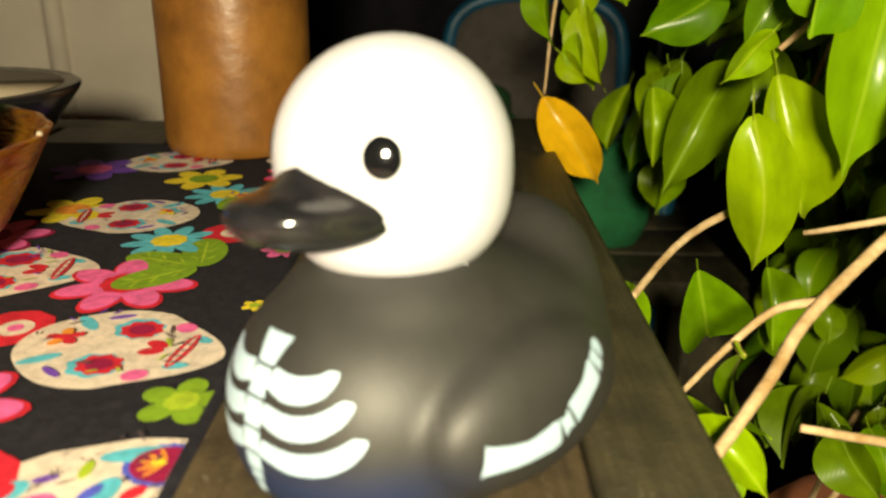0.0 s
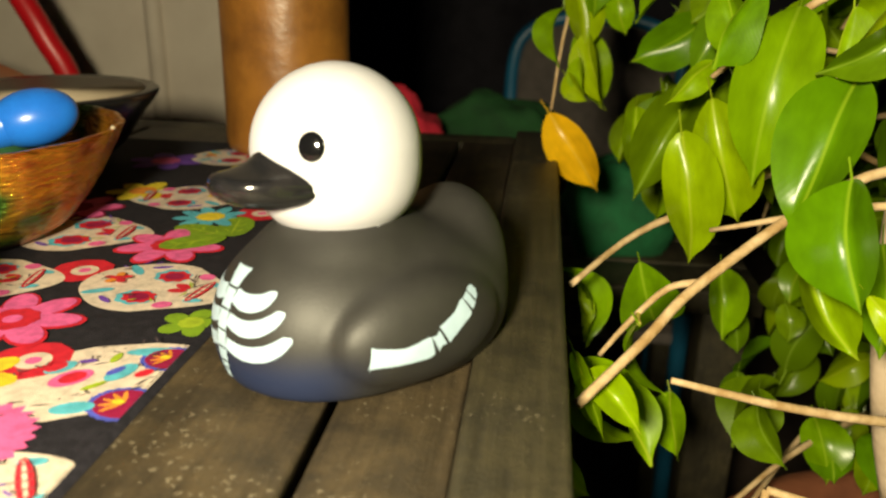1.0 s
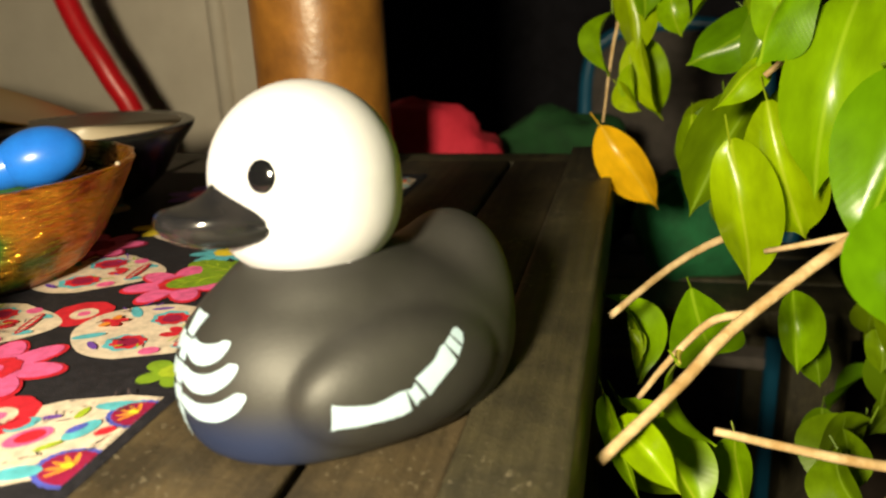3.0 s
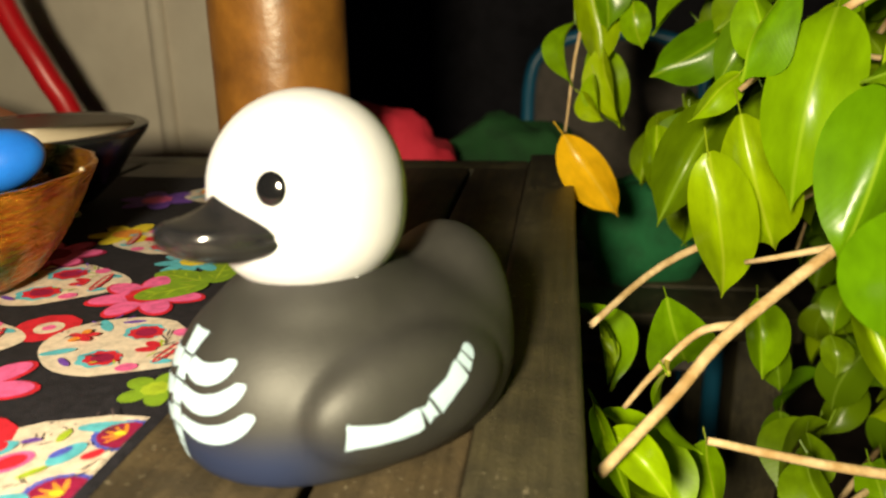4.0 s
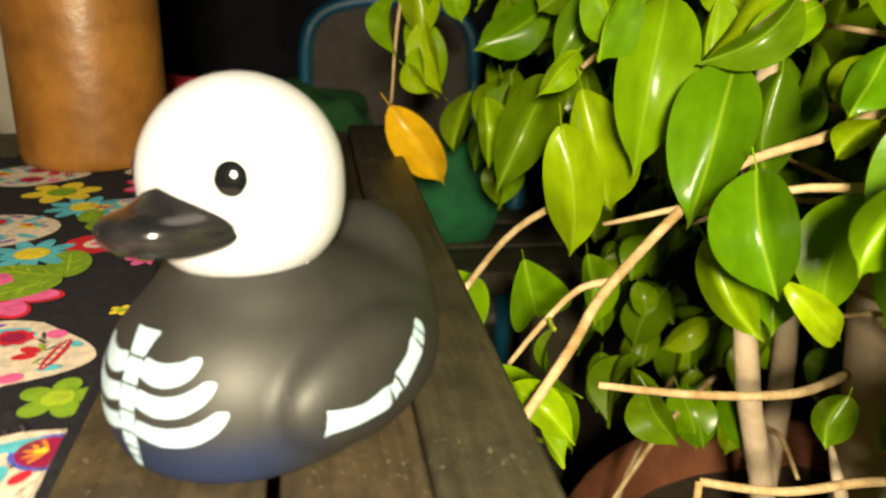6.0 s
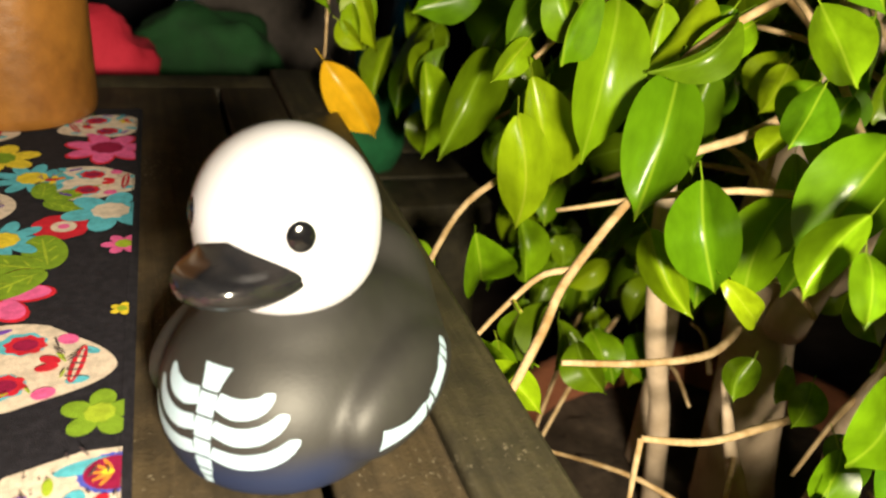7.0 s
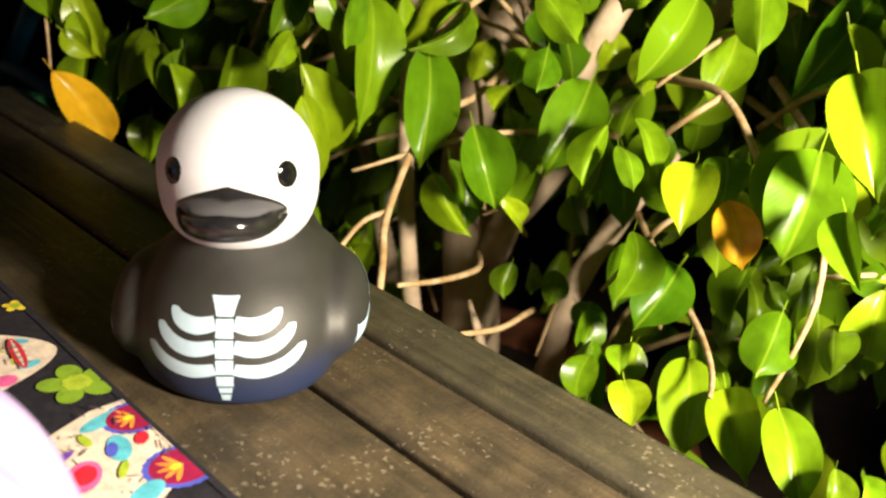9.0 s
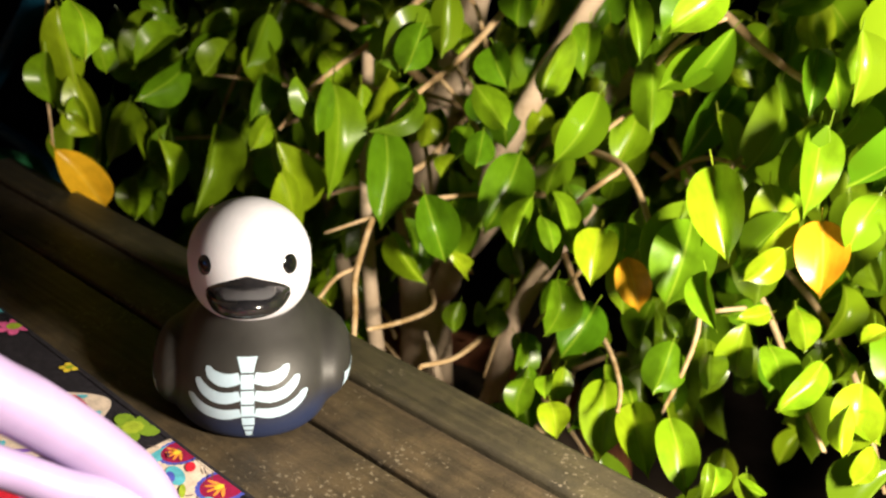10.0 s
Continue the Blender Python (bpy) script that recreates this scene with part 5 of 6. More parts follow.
leaf((0.269, 0.069, 0.099), (0.264, 0.066, 0.072), (-0.86, -0.45, 0.24), 0.020, "g")
leaf((0.282, 0.030, 0.062), (0.269, 0.024, 0.021), (-0.84, -0.45, 0.31), 0.022, "g")
leaf((0.286, 0.015, 0.052), (0.277, -0.002, 0.008), (-0.92, -0.27, 0.29), 0.022, "g")
leaf((0.294, 0.008, 0.066), (0.289, -0.007, 0.032), (-0.92, -0.29, 0.26), 0.023, "g")
leaf((0.162, 0.161, 0.127), (0.169, 0.145, 0.098), (-0.60, -0.76, 0.26), 0.022, "g")
leaf((0.215, 0.148, 0.121), (0.214, 0.136, 0.081), (-0.69, -0.69, 0.23), 0.023, "l")
leaf((0.237, 0.123, 0.125), (0.223, 0.129, 0.091), (-0.75, -0.63, 0.20), 0.026, "g")
leaf((0.237, 0.133, 0.170), (0.234, 0.128, 0.130), (-0.79, -0.60, 0.13), 0.030, "g")
leaf((0.251, 0.118, 0.186), (0.250, 0.115, 0.159), (-0.86, -0.51, 0.09), 0.020, "g")
leaf((0.109, 0.364, 0.142), (0.115, 0.353, 0.101), (-0.43, -0.89, 0.17), 0.032, "g")
leaf((0.095, 0.365, 0.107), (0.094, 0.356, 0.066), (-0.36, -0.91, 0.21), 0.024, "g")
leaf((0.108, 0.351, 0.075), (0.114, 0.339, 0.045), (-0.43, -0.86, 0.26), 0.016, "l")
leaf((0.099, 0.352, 0.062), (0.116, 0.338, 0.045), (-0.39, -0.85, 0.35), 0.018, "l")
leaf((0.089, 0.346, 0.035), (0.128, 0.343, -0.021), (-0.30, -0.93, 0.20), 0.031, "y", 0)
leaf((0.189, 0.394, -0.015), (0.181, 0.383, -0.054), (-0.40, -0.86, 0.32), 0.022, "d")
leaf((0.217, 0.391, 0.032), (0.214, 0.373, -0.026), (-0.77, -0.60, 0.24), 0.028, "g")
leaf((0.256, 0.393, 0.044), (0.251, 0.375, -0.018), (-0.44, -0.85, 0.28), 0.030, "d")
leaf((0.161, -0.170, -0.010), (0.151, -0.175, -0.027), (-0.83, -0.13, 0.54), 0.013, "d")
leaf((0.174, -0.188, -0.013), (0.166, -0.195, -0.027), (-0.82, -0.16, 0.54), 0.013, "d")
leaf((0.219, -0.035, 0.031), (0.205, -0.041, -0.004), (-0.81, -0.43, 0.41), 0.026, "g")
leaf((0.254, -0.003, -0.039), (0.242, -0.010, -0.065), (-0.85, -0.27, 0.46), 0.022, "g")
leaf((0.230, -0.023, -0.054), (0.216, -0.028, -0.079), (-0.76, -0.40, 0.51), 0.021, "g")
leaf((0.250, 0.056, -0.031), (0.241, 0.051, -0.053), (-0.75, -0.50, 0.44), 0.018, "d")
leaf((0.265, 0.032, -0.030), (0.256, 0.027, -0.052), (-0.73, -0.53, 0.43), 0.018, "d")
leaf((0.266, 0.051, -0.033), (0.260, 0.043, -0.051), (-0.70, -0.56, 0.45), 0.015, "d")
leaf((0.267, -0.164, 0.022), (0.257, -0.173, -0.004), (-0.91, -0.12, 0.40), 0.022, "g")
leaf((0.274, -0.133, 0.027), (0.282, -0.159, 0.033), (-0.92, -0.19, 0.34), 0.019, "g")
leaf((0.261, -0.190, 0.024), (0.256, -0.205, 0.010), (-0.92, -0.07, 0.39), 0.016, "g")
leaf((0.253, -0.198, 0.005), (0.245, -0.181, -0.008), (-0.85, -0.01, 0.53), 0.015, "l")
leaf((0.297, -0.166, 0.041), (0.288, -0.168, 0.018), (-0.93, -0.05, 0.35), 0.018, "g")
leaf((0.283, -0.121, 0.002), (0.267, -0.131, -0.035), (-0.90, -0.14, 0.42), 0.028, "d")
leaf((0.235, -0.220, 0.033), (0.218, -0.227, -0.003), (-0.91, -0.00, 0.42), 0.026, "l")
leaf((0.228, -0.223, 0.070), (0.223, -0.213, 0.058), (-0.94, -0.06, 0.34), 0.012, "l")
leaf((0.198, -0.091, 0.216), (0.192, -0.079, 0.197), (-0.93, -0.37, 0.04), 0.017, "g")
leaf((0.360, -0.112, 0.223), (0.362, -0.125, 0.191), (-0.94, -0.33, 0.08), 0.025, "l")
leaf((0.321, 0.000, 0.190), (0.324, -0.013, 0.159), (-0.91, -0.41, 0.10), 0.019, "d")
leaf((0.331, 0.025, 0.178), (0.337, 0.002, 0.141), (-0.94, -0.35, 0.07), 0.024, "g")
leaf((0.390, -0.068, 0.202), (0.389, -0.074, 0.166), (-0.93, -0.35, 0.08), 0.027, "l")
leaf((0.382, -0.050, 0.170), (0.388, -0.078, 0.155), (-0.94, -0.31, 0.16), 0.020, "l")
leaf((0.365, -0.116, 0.087), (0.358, -0.123, 0.056), (-0.94, -0.23, 0.26), 0.024, "g")
leaf((0.367, -0.098, 0.120), (0.369, -0.129, 0.094), (-0.92, -0.27, 0.27), 0.026, "l")
leaf((0.274, -0.064, 0.083), (0.270, -0.076, 0.059), (-0.94, -0.23, 0.25), 0.020, "g")
leaf((0.263, 0.323, 0.101), (0.286, 0.291, 0.060), (-0.73, -0.67, 0.11), 0.032, "d")
leaf((0.287, 0.410, 0.111), (0.263, 0.420, 0.071), (-0.59, -0.79, 0.16), 0.035, "g")
leaf((0.273, 0.492, 0.097), (0.244, 0.503, 0.055), (-0.53, -0.84, 0.16), 0.038, "d")
leaf((0.305, 0.399, 0.134), (0.274, 0.419, 0.109), (-0.59, -0.80, 0.09), 0.030, "g")
leaf((0.245, 0.468, 0.133), (0.261, 0.455, 0.114), (-0.60, -0.79, 0.06), 0.021, "g")
leaf((0.285, 0.314, 0.157), (0.276, 0.315, 0.118), (-0.72, -0.68, 0.14), 0.030, "d")
leaf((0.286, 0.481, 0.081), (0.258, 0.489, 0.034), (-0.58, -0.79, 0.21), 0.038, "d")
leaf((0.247, 0.313, 0.021), (0.241, 0.303, -0.016), (-0.58, -0.76, 0.30), 0.024, "d")
leaf((0.248, 0.385, 0.005), (0.253, 0.369, -0.029), (-0.68, -0.69, 0.25), 0.023, "d")
leaf((0.294, 0.400, 0.085), (0.261, 0.418, 0.061), (-0.63, -0.73, 0.27), 0.033, "g")
leaf((0.248, 0.512, 0.116), (0.259, 0.500, 0.084), (-0.63, -0.77, 0.09), 0.026, "d")
leaf((0.255, 0.201, 0.148), (0.278, 0.171, 0.135), (-0.70, -0.67, 0.25), 0.023, "g")
leaf((0.253, 0.228, 0.129), (0.267, 0.207, 0.105), (-0.75, -0.65, 0.11), 0.024, "l")
leaf((0.246, 0.184, 0.176), (0.255, 0.172, 0.157), (-0.77, -0.64, 0.07), 0.018, "d")
leaf((0.291, 0.129, 0.169), (0.298, 0.114, 0.145), (-0.86, -0.51, 0.05), 0.021, "l")
leaf((0.351, 0.106, 0.145), (0.354, 0.094, 0.120), (-0.86, -0.49, 0.14), 0.021, "l")
leaf((0.373, 0.058, 0.117), (0.380, 0.035, 0.093), (-0.93, -0.36, 0.10), 0.024, "l")
leaf((0.362, 0.078, 0.113), (0.353, 0.083, 0.084), (-0.89, -0.41, 0.22), 0.023, "l")
leaf((0.298, 0.051, 0.010), (0.299, 0.031, -0.013), (-0.88, -0.37, 0.29), 0.020, "d")
leaf((0.261, -0.098, 0.017), (0.260, -0.113, 0.006), (-0.90, -0.24, 0.37), 0.013, "d")
leaf((0.311, -0.066, -0.026), (0.301, -0.071, -0.050), (-0.81, -0.38, 0.44), 0.019, "d")
leaf((0.302, -0.036, -0.022), (0.298, -0.052, -0.042), (-0.90, -0.25, 0.37), 0.020, "d")
leaf((0.318, -0.143, -0.005), (0.306, -0.151, -0.033), (-0.92, -0.06, 0.40), 0.021, "d")
leaf((0.332, -0.192, 0.012), (0.322, -0.198, -0.013), (-0.90, -0.18, 0.40), 0.020, "d")
leaf((0.353, -0.190, 0.076), (0.347, -0.206, 0.050), (-0.97, -0.00, 0.23), 0.023, "d")
leaf((0.379, -0.158, 0.118), (0.375, -0.174, 0.090), (-0.99, -0.03, 0.15), 0.024, "d")
leaf((0.382, -0.159, 0.134), (0.381, -0.176, 0.115), (-0.94, -0.22, 0.25), 0.019, "d")
leaf((0.226, -0.219, 0.015), (0.224, -0.239, 0.008), (-0.92, -0.01, 0.39), 0.016, "l")
leaf((0.223, -0.236, 0.006), (0.212, -0.234, -0.015), (-0.88, -0.02, 0.47), 0.018, "l")
leaf((0.201, 0.139, -0.071), (0.212, 0.114, -0.093), (-0.50, -0.67, 0.55), 0.026, "d")
leaf((0.113, 0.148, -0.063), (0.147, 0.125, -0.091), (-0.53, -0.84, 0.04), 0.023, "l")
leaf((0.102, 0.360, 0.141), (0.112, 0.356, 0.075), (-0.73, -0.67, -0.08), 0.031, "l")
leaf((0.113, 0.358, 0.092), (0.129, 0.350, 0.038), (-0.54, -0.84, -0.04), 0.026, "l")
leaf((0.131, 0.358, 0.120), (0.139, 0.356, 0.090), (-0.13, -0.99, 0.04), 0.020, "l")
leaf((0.227, 0.382, 0.122), (0.193, 0.389, 0.107), (-0.21, -0.98, 0.01), 0.028, "g")
leaf((0.227, 0.381, 0.099), (0.187, 0.388, 0.072), (-0.19, -0.98, 0.05), 0.036, "d")
leaf((0.143, 0.290, 0.051), (0.145, 0.280, 0.008), (0.26, -0.94, 0.22), 0.021, "l")
leaf((0.164, 0.308, 0.057), (0.162, 0.301, 0.017), (-0.11, -0.98, 0.18), 0.022, "d")
leaf((0.111, 0.215, -0.040), (0.116, 0.199, -0.074), (-0.01, -0.90, 0.43), 0.019, "l")
leaf((0.108, 0.118, -0.044), (0.144, 0.093, -0.084), (0.30, -0.67, 0.68), 0.027, "l")
leaf((0.162, 0.163, -0.082), (0.167, 0.144, -0.113), (-0.11, -0.85, 0.52), 0.024, "l")
leaf((0.098, 0.209, -0.032), (0.117, 0.192, -0.074), (-0.04, -0.93, 0.37), 0.023, "l")
leaf((0.094, 0.078, -0.069), (0.115, 0.068, -0.085), (0.05, -0.81, 0.58), 0.021, "l")
leaf((0.109, 0.397, 0.089), (0.129, 0.391, 0.032), (0.03, -0.99, 0.11), 0.030, "l")
leaf((0.215, 0.186, -0.088), (0.210, 0.170, -0.117), (-0.16, -0.85, 0.50), 0.019, "d")
leaf((0.192, 0.217, -0.028), (0.195, 0.201, -0.067), (-0.29, -0.89, 0.35), 0.022, "g")
leaf((0.293, 0.096, 0.047), (0.281, 0.082, -0.014), (-0.36, -0.90, 0.27), 0.029, "g")
leaf((0.228, 0.103, 0.028), (0.227, 0.081, -0.015), (-0.72, -0.62, 0.32), 0.024, "g")
leaf((0.286, 0.015, 0.054), (0.283, -0.001, 0.020), (-0.90, -0.38, 0.24), 0.024, "g")
leaf((0.315, 0.047, 0.055), (0.306, 0.034, 0.002), (-0.99, 0.02, 0.17), 0.025, "g")
leaf((0.320, 0.021, 0.064), (0.320, 0.004, 0.034), (-0.89, -0.40, 0.21), 0.026, "g")
leaf((0.279, 0.096, 0.099), (0.286, 0.080, 0.071), (-0.78, -0.61, 0.16), 0.025, "g")
leaf((0.267, 0.089, 0.078), (0.276, 0.072, 0.058), (-0.83, -0.55, 0.13), 0.019, "l")
leaf((0.269, 0.014, -0.047), (0.268, -0.007, -0.068), (-0.86, -0.33, 0.39), 0.022, "g")
leaf((0.235, -0.019, -0.048), (0.218, -0.041, -0.087), (-0.70, -0.45, 0.56), 0.024, "g")
leaf((0.239, -0.044, -0.039), (0.226, -0.045, -0.061), (-0.80, -0.31, 0.51), 0.019, "l")
leaf((0.244, 0.015, -0.104), (0.252, -0.012, -0.113), (-0.68, -0.40, 0.62), 0.019, "d")
leaf((0.334, 0.028, 0.114), (0.329, 0.031, 0.080), (-0.85, -0.52, 0.10), 0.026, "l")
leaf((0.296, -0.009, 0.049), (0.296, -0.026, 0.022), (-0.91, -0.34, 0.24), 0.024, "g")
leaf((0.332, 0.109, 0.103), (0.329, 0.106, 0.072), (-0.74, -0.66, 0.13), 0.023, "d")
leaf((0.379, 0.066, 0.076), (0.369, 0.072, 0.045), (-0.84, -0.51, 0.15), 0.024, "d")
leaf((0.314, 0.163, 0.094), (0.306, 0.165, 0.060), (-0.71, -0.69, 0.13), 0.026, "l")
leaf((0.190, 0.241, 0.077), (0.200, 0.226, 0.042), (-0.62, -0.77, 0.13), 0.025, "d")
leaf((0.219, 0.245, -0.109), (0.213, 0.227, -0.143), (-0.19, -0.85, 0.49), 0.026, "d")
leaf((0.245, 0.254, -0.119), (0.236, 0.239, -0.151), (-0.35, -0.79, 0.50), 0.023, "d")
leaf((0.255, 0.204, -0.114), (0.260, 0.181, -0.145), (-0.44, -0.75, 0.50), 0.029, "g")
leaf((0.288, 0.203, -0.130), (0.284, 0.187, -0.154), (-0.33, -0.78, 0.54), 0.022, "d")
leaf((0.245, 0.258, -0.065), (0.247, 0.247, -0.087), (-0.38, -0.84, 0.39), 0.018, "d")
leaf((0.212, 0.247, -0.063), (0.214, 0.233, -0.091), (-0.32, -0.85, 0.41), 0.018, "d")
leaf((0.112, 0.189, -0.042), (0.118, 0.182, -0.055), (-0.19, -0.90, 0.39), 0.009, "l")
leaf((0.305, 0.251, 0.118), (0.275, 0.263, 0.082), (-0.51, -0.85, 0.13), 0.027, "l")
leaf((0.311, 0.309, 0.055), (0.325, 0.295, 0.017), (-0.53, -0.84, 0.12), 0.024, "d")
leaf((0.324, 0.258, 0.063), (0.318, 0.256, 0.033), (-0.43, -0.89, 0.15), 0.023, "g")
leaf((0.319, 0.286, 0.076), (0.306, 0.287, 0.041), (-0.50, -0.85, 0.16), 0.023, "d")
leaf((0.294, 0.139, 0.094), (0.285, 0.141, 0.066), (-0.55, -0.83, 0.13), 0.022, "l")
leaf((0.282, 0.104, 0.058), (0.278, 0.092, 0.013), (-0.93, -0.32, 0.18), 0.021, "l")
leaf((0.182, 0.418, 0.105), (0.213, 0.409, 0.069), (-0.18, -0.98, 0.09), 0.031, "g")
leaf((0.227, 0.408, 0.098), (0.209, 0.409, 0.060), (-0.27, -0.96, 0.10), 0.026, "d")
leaf((0.279, 0.324, -0.094), (0.299, 0.303, -0.121), (-0.37, -0.84, 0.40), 0.026, "d")

leaf((0.237, 0.413, 0.118), (0.180, 0.407, 0.076), (-0.22, -0.95, 0.20), 0.039, "d")
leaf((0.229, 0.414, 0.097), (0.191, 0.404, 0.061), (-0.22, -0.95, 0.23), 0.027, "g")
leaf((0.193, 0.438, 0.045), (0.164, 0.411, -0.030), (-0.16, -0.93, 0.33), 0.030, "g")
leaf((0.169, 0.460, 0.026), (0.151, 0.435, -0.023), (-0.13, -0.93, 0.33), 0.023, "l")
leaf((0.245, 0.117, 0.120), (0.211, 0.122, 0.097), (-0.44, -0.87, 0.21), 0.021, "l")
leaf((0.253, 0.075, 0.104), (0.238, 0.071, 0.081), (-0.53, -0.80, 0.27), 0.017, "g")
leaf((0.262, 0.089, 0.077), (0.244, 0.087, 0.061), (-0.52, -0.79, 0.32), 0.014, "l")
leaf((0.250, 0.058, 0.069), (0.242, 0.042, 0.034), (-0.54, -0.74, 0.39), 0.016, "l")
leaf((0.289, 0.205, 0.088), (0.260, 0.200, 0.043), (-0.44, -0.85, 0.29), 0.024, "g")
leaf((0.306, 0.208, 0.096), (0.280, 0.199, 0.035), (-0.47, -0.83, 0.29), 0.027, "l")
leaf((0.301, 0.185, 0.074), (0.277, 0.181, 0.049), (-0.48, -0.82, 0.30), 0.019, "g")
leaf((0.262, 0.207, -0.113), (0.261, 0.173, -0.139), (-0.35, -0.70, 0.62), 0.026, "g")
leaf((0.297, 0.209, -0.123), (0.290, 0.179, -0.147), (-0.40, -0.68, 0.61), 0.023, "g")
leaf((0.239, 0.223, -0.103), (0.210, 0.198, -0.136), (-0.28, -0.74, 0.60), 0.023, "d")
leaf((0.108, 0.068, -0.024), (0.130, 0.047, -0.039), (-0.20, -0.75, 0.63), 0.015, "l", shape=5)
leaf((0.103, 0.080, -0.021), (0.117, 0.053, -0.048), (-0.20, -0.75, 0.63), 0.007, "l", shape=5)
leaf((0.019, 0.192, 0.170), (0.016, 0.174, 0.139), (-0.47, -0.83, 0.29), 0.021, "l")
leaf((0.192, 0.494, 0.048), (0.191, 0.459, 0.012), (-0.46, -0.81, 0.37), 0.017, "l")
leaf((0.166, 0.341, 0.053), (0.165, 0.301, 0.002), (-0.52, -0.75, 0.41), 0.019, "d")
leaf((0.186, 0.316, 0.106), (0.140, 0.318, 0.076), (-0.53, -0.78, 0.34), 0.033, "g")
leaf((0.183, 0.322, 0.126), (0.141, 0.323, 0.100), (-0.54, -0.79, 0.31), 0.025, "g")
leaf((0.195, 0.275, 0.129), (0.167, 0.270, 0.104), (-0.59, -0.75, 0.31), 0.027, "d")
leaf((0.193, 0.399, -0.020), (0.175, 0.372, -0.051), (-0.48, -0.75, 0.46), 0.022, "l")
leaf((0.186, 0.213, 0.117), (0.159, 0.204, 0.080), (-0.62, -0.71, 0.35), 0.021, "d")
leaf((0.168, 0.194, 0.091), (0.145, 0.186, 0.069), (-0.61, -0.70, 0.38), 0.016, "l")
leaf((0.176, 0.261, 0.068), (0.141, 0.241, 0.002), (-0.55, -0.72, 0.42), 0.031, "d")
leaf((0.173, 0.143, 0.129), (0.155, 0.130, 0.094), (-0.67, -0.66, 0.35), 0.017, "g")
leaf((0.210, 0.094, 0.174), (0.191, 0.090, 0.142), (-0.75, -0.60, 0.27), 0.026, "g")
leaf((0.232, 0.138, 0.128), (0.202, 0.136, 0.087), (-0.71, -0.62, 0.34), 0.023, "l")
leaf((0.229, 0.109, 0.125), (0.194, 0.118, 0.095), (-0.73, -0.60, 0.34), 0.019, "d")
leaf((0.238, 0.054, 0.166), (0.232, 0.032, 0.141), (-0.81, -0.51, 0.28), 0.025, "g")
leaf((0.214, 0.048, 0.142), (0.212, 0.017, 0.119), (-0.80, -0.51, 0.33), 0.023, "g")
leaf((0.223, 0.042, 0.112), (0.206, 0.033, 0.090), (-0.78, -0.50, 0.37), 0.021, "g")
leaf((0.201, -0.016, 0.086), (0.178, -0.022, 0.057), (-0.79, -0.43, 0.44), 0.017, "g")
leaf((0.208, -0.026, 0.091), (0.197, -0.050, 0.070), (-0.81, -0.40, 0.43), 0.015, "g")
leaf((0.184, -0.033, 0.082), (0.173, -0.051, 0.066), (-0.80, -0.40, 0.45), 0.013, "g")
leaf((0.315, 0.025, 0.186), (0.299, 0.013, 0.145), (-0.87, -0.43, 0.25), 0.021, "g")
leaf((0.340, 0.021, 0.187), (0.328, -0.001, 0.143), (-0.88, -0.40, 0.25), 0.020, "l")
leaf((0.235, -0.040, 0.210), (0.227, -0.057, 0.175), (-0.90, -0.39, 0.22), 0.014, "g")
leaf((0.158, -0.117, 0.226), (0.141, -0.102, 0.202), (-0.92, -0.34, 0.19), 0.020, "g")
leaf((0.375, -0.071, 0.199), (0.363, -0.091, 0.169), (-0.94, -0.26, 0.22), 0.025, "l")
leaf((0.348, -0.056, 0.176), (0.342, -0.094, 0.162), (-0.93, -0.28, 0.25), 0.018, "l")
leaf((0.336, -0.100, 0.146), (0.316, -0.100, 0.121), (-0.92, -0.24, 0.31), 0.017, "g")
leaf((0.268, -0.141, 0.199), (0.253, -0.150, 0.163), (-0.95, -0.20, 0.24), 0.016, "g")
leaf((0.289, -0.144, 0.195), (0.276, -0.162, 0.162), (-0.95, -0.17, 0.24), 0.014, "l")
leaf((0.246, -0.157, 0.161), (0.227, -0.167, 0.114), (-0.93, -0.17, 0.33), 0.023, "g")
leaf((0.293, -0.160, 0.206), (0.278, -0.171, 0.166), (-0.96, -0.15, 0.23), 0.013, "l")
leaf((0.232, -0.162, 0.093), (0.211, -0.149, 0.075), (-0.88, -0.18, 0.43), 0.017, "l")
leaf((0.222, -0.166, 0.059), (0.204, -0.153, 0.055), (-0.86, -0.17, 0.48), 0.011, "l")
leaf((0.216, -0.172, 0.042), (0.198, -0.188, 0.026), (-0.84, -0.13, 0.52), 0.023, "g")
leaf((0.201, -0.202, 0.051), (0.176, -0.192, 0.026), (-0.84, -0.10, 0.53), 0.015, "l")
leaf((0.223, -0.141, 0.023), (0.203, -0.150, 0.006), (-0.82, -0.19, 0.54), 0.020, "d")
leaf((0.245, -0.175, 0.058), (0.226, -0.189, 0.041), (-0.87, -0.12, 0.48), 0.017, "l")
leaf((0.160, -0.223, 0.053), (0.140, -0.229, 0.036), (-0.83, -0.04, 0.55), 0.011, "l")
leaf((0.131, -0.086, 0.017), (0.115, -0.092, 0.010), (-0.73, -0.33, 0.59), 0.011, "l")
leaf((0.114, -0.183, 0.019), (0.099, -0.188, 0.013), (-0.76, -0.14, 0.63), 0.009, "g")
leaf((0.132, -0.191, 0.008), (0.123, -0.206, 0.011), (-0.77, -0.10, 0.62), 0.009, "g")
leaf((0.255, -0.172, 0.109), (0.230, -0.187, 0.073), (-0.96, -0.06, 0.27), 0.028, "y", 0)

# leaves deeper in the crown, hanging from the inner twigs; the hindmost are one mass
fill = random.Random(9)


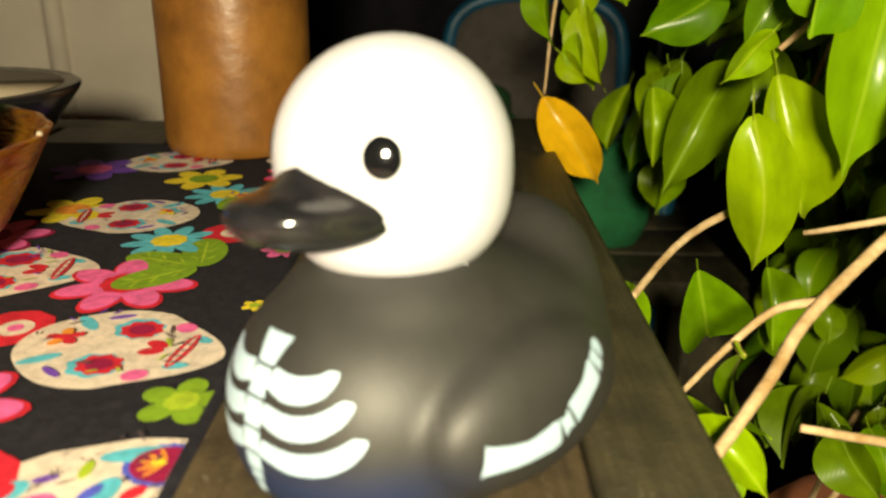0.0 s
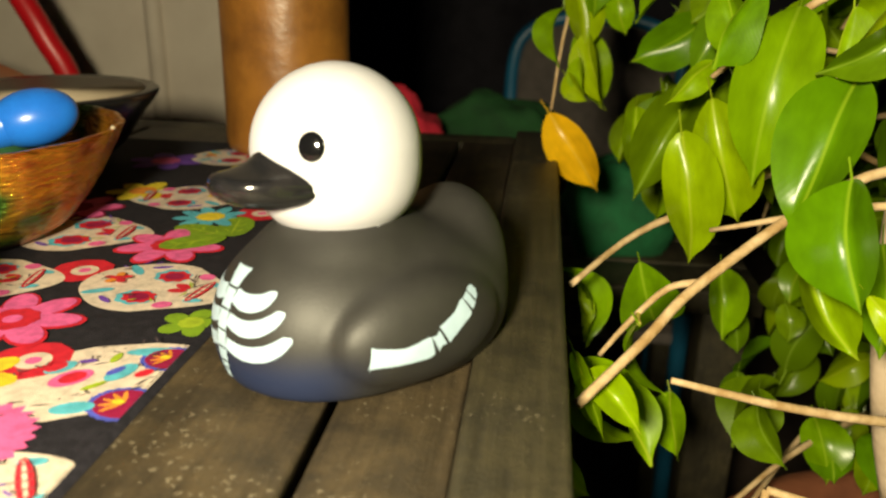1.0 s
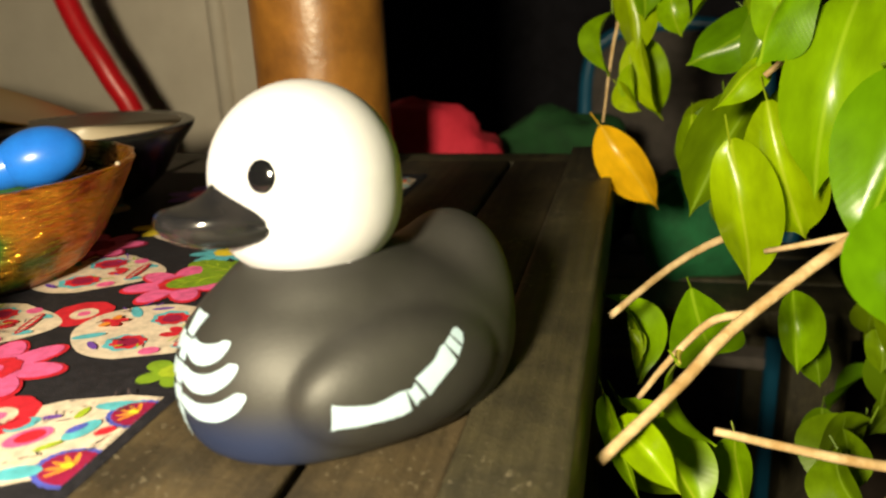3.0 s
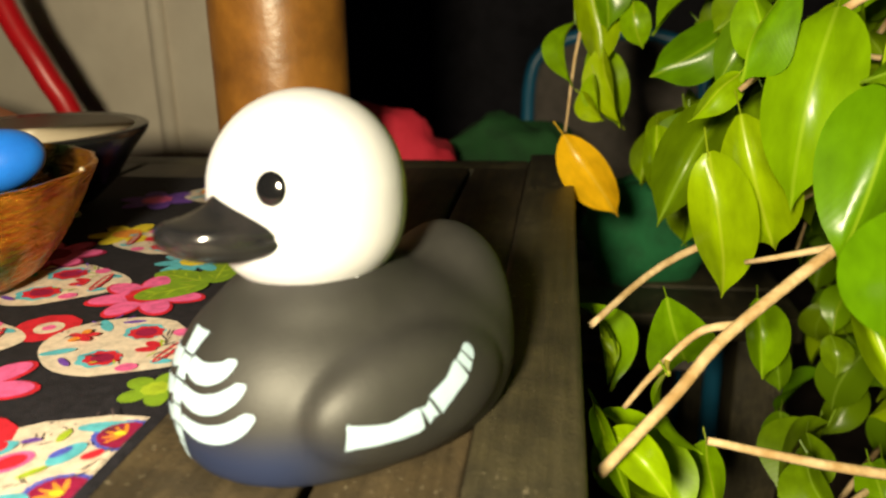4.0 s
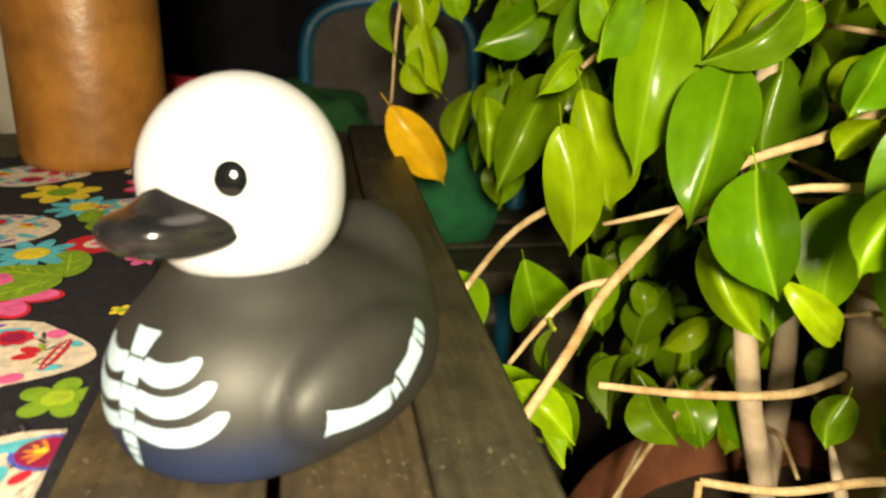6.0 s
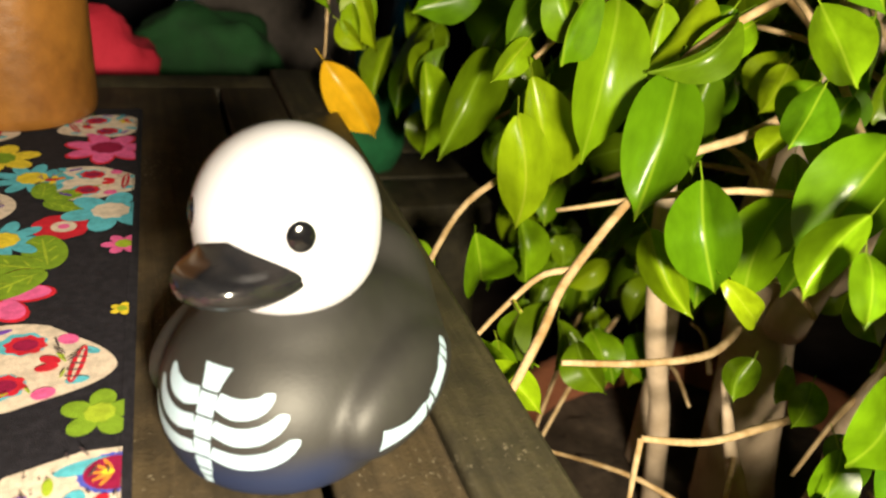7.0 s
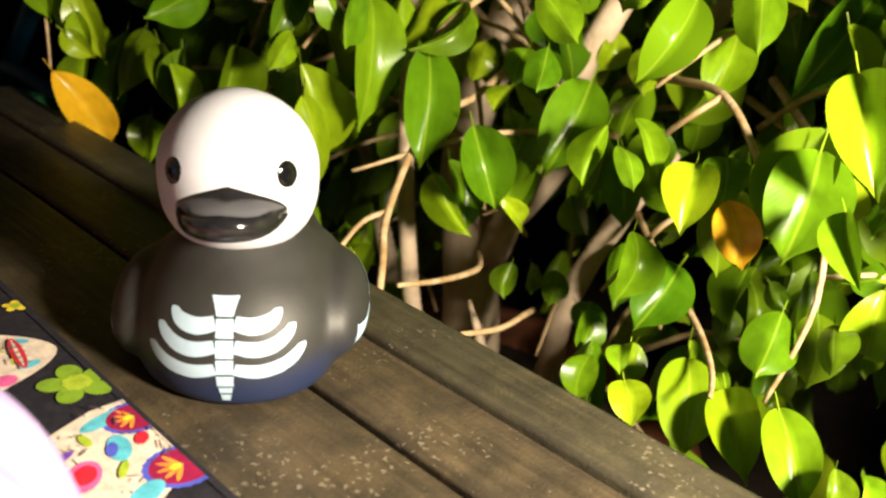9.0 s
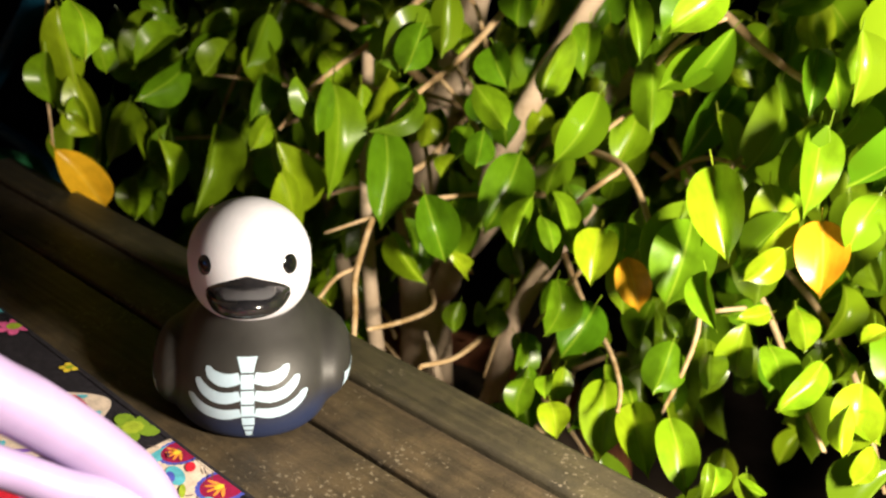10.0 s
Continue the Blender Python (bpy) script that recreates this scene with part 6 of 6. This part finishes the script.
def inner_leaf(lo, hi):
    while True:
        y = fill.uniform(-0.34, 0.62)
        x = fill.uniform(lo, hi)
        z = fill.uniform(-0.17, 0.34)
        if x < 0.09 + 0.30 * (y + 0.2) and y > 0.12:
            continue
        if x < 0.40 and z < 0.08 and -0.06 < y < 0.26 and fill.random() < 0.96:
            continue
        if z < -0.02 and (-0.02 < y < 0.26 or y < -0.10) and fill.random() < 0.9:
            continue
        break
    base = Vector((x, y, z))
    d = Vector((fill.uniform(-0.7, 0.3), fill.uniform(-0.5, 0.5), fill.uniform(-1.2, -0.35))).normalized()
    length = fill.uniform(0.036, 0.058)
    face = Vector((fill.uniform(-1.0, -0.2), fill.uniform(-1.0, 0.2), fill.uniform(-0.1, 0.7)))
    return base, base + d * length, face, length * fill.uniform(0.46, 0.62)


verts, faces, mats, uvs = [], [], [], []
shapes = []
for k in range(7):
    src = LEAF_MESH["g", k]
    co = np.empty(len(src.vertices) * 3)
    src.vertices.foreach_get("co", co)
    shapes.append((co.reshape(-1, 3), [tuple(p.vertices) for p in src.polygons], [tuple(l.uv) for l in src.uv_layers[0].data]))
for k in range(1300):
    a, b, n, w = inner_leaf(0.22, 0.44) if k < 280 else inner_leaf(0.34, 0.62)
    co, polys, src_uv = shapes[fill.randrange(7)]
    x = b - a
    length = x.length
    x.normalize()
    z = (n - x * n.dot(x)).normalized()
    y = z.cross(x)
    m = np.array((x * length, y * w, z * length))
    start = len(verts)
    verts += [tuple(v) for v in co @ m + np.array(a + FIG_BACK)]
    faces += [tuple(i + start for i in p) for p in polys]
    mats += [fill.choice((0, 1, 1, 2))] * len(polys)
    uvs += src_uv
me = bpy.data.meshes.new("foliage")
me.from_pydata(verts, [], faces)
me.uv_layers.new(name="UVMap").data.foreach_set("uv", [c for q in uvs for c in q])
for kind in "gdl":
    me.materials.append(LEAF[kind])
me.polygons.foreach_set("material_index", mats)
me.polygons.foreach_set("use_smooth", [True] * len(faces))
mass = new("foliage", me)
mass.parent = fig
tagged(mass, kind="stuff")
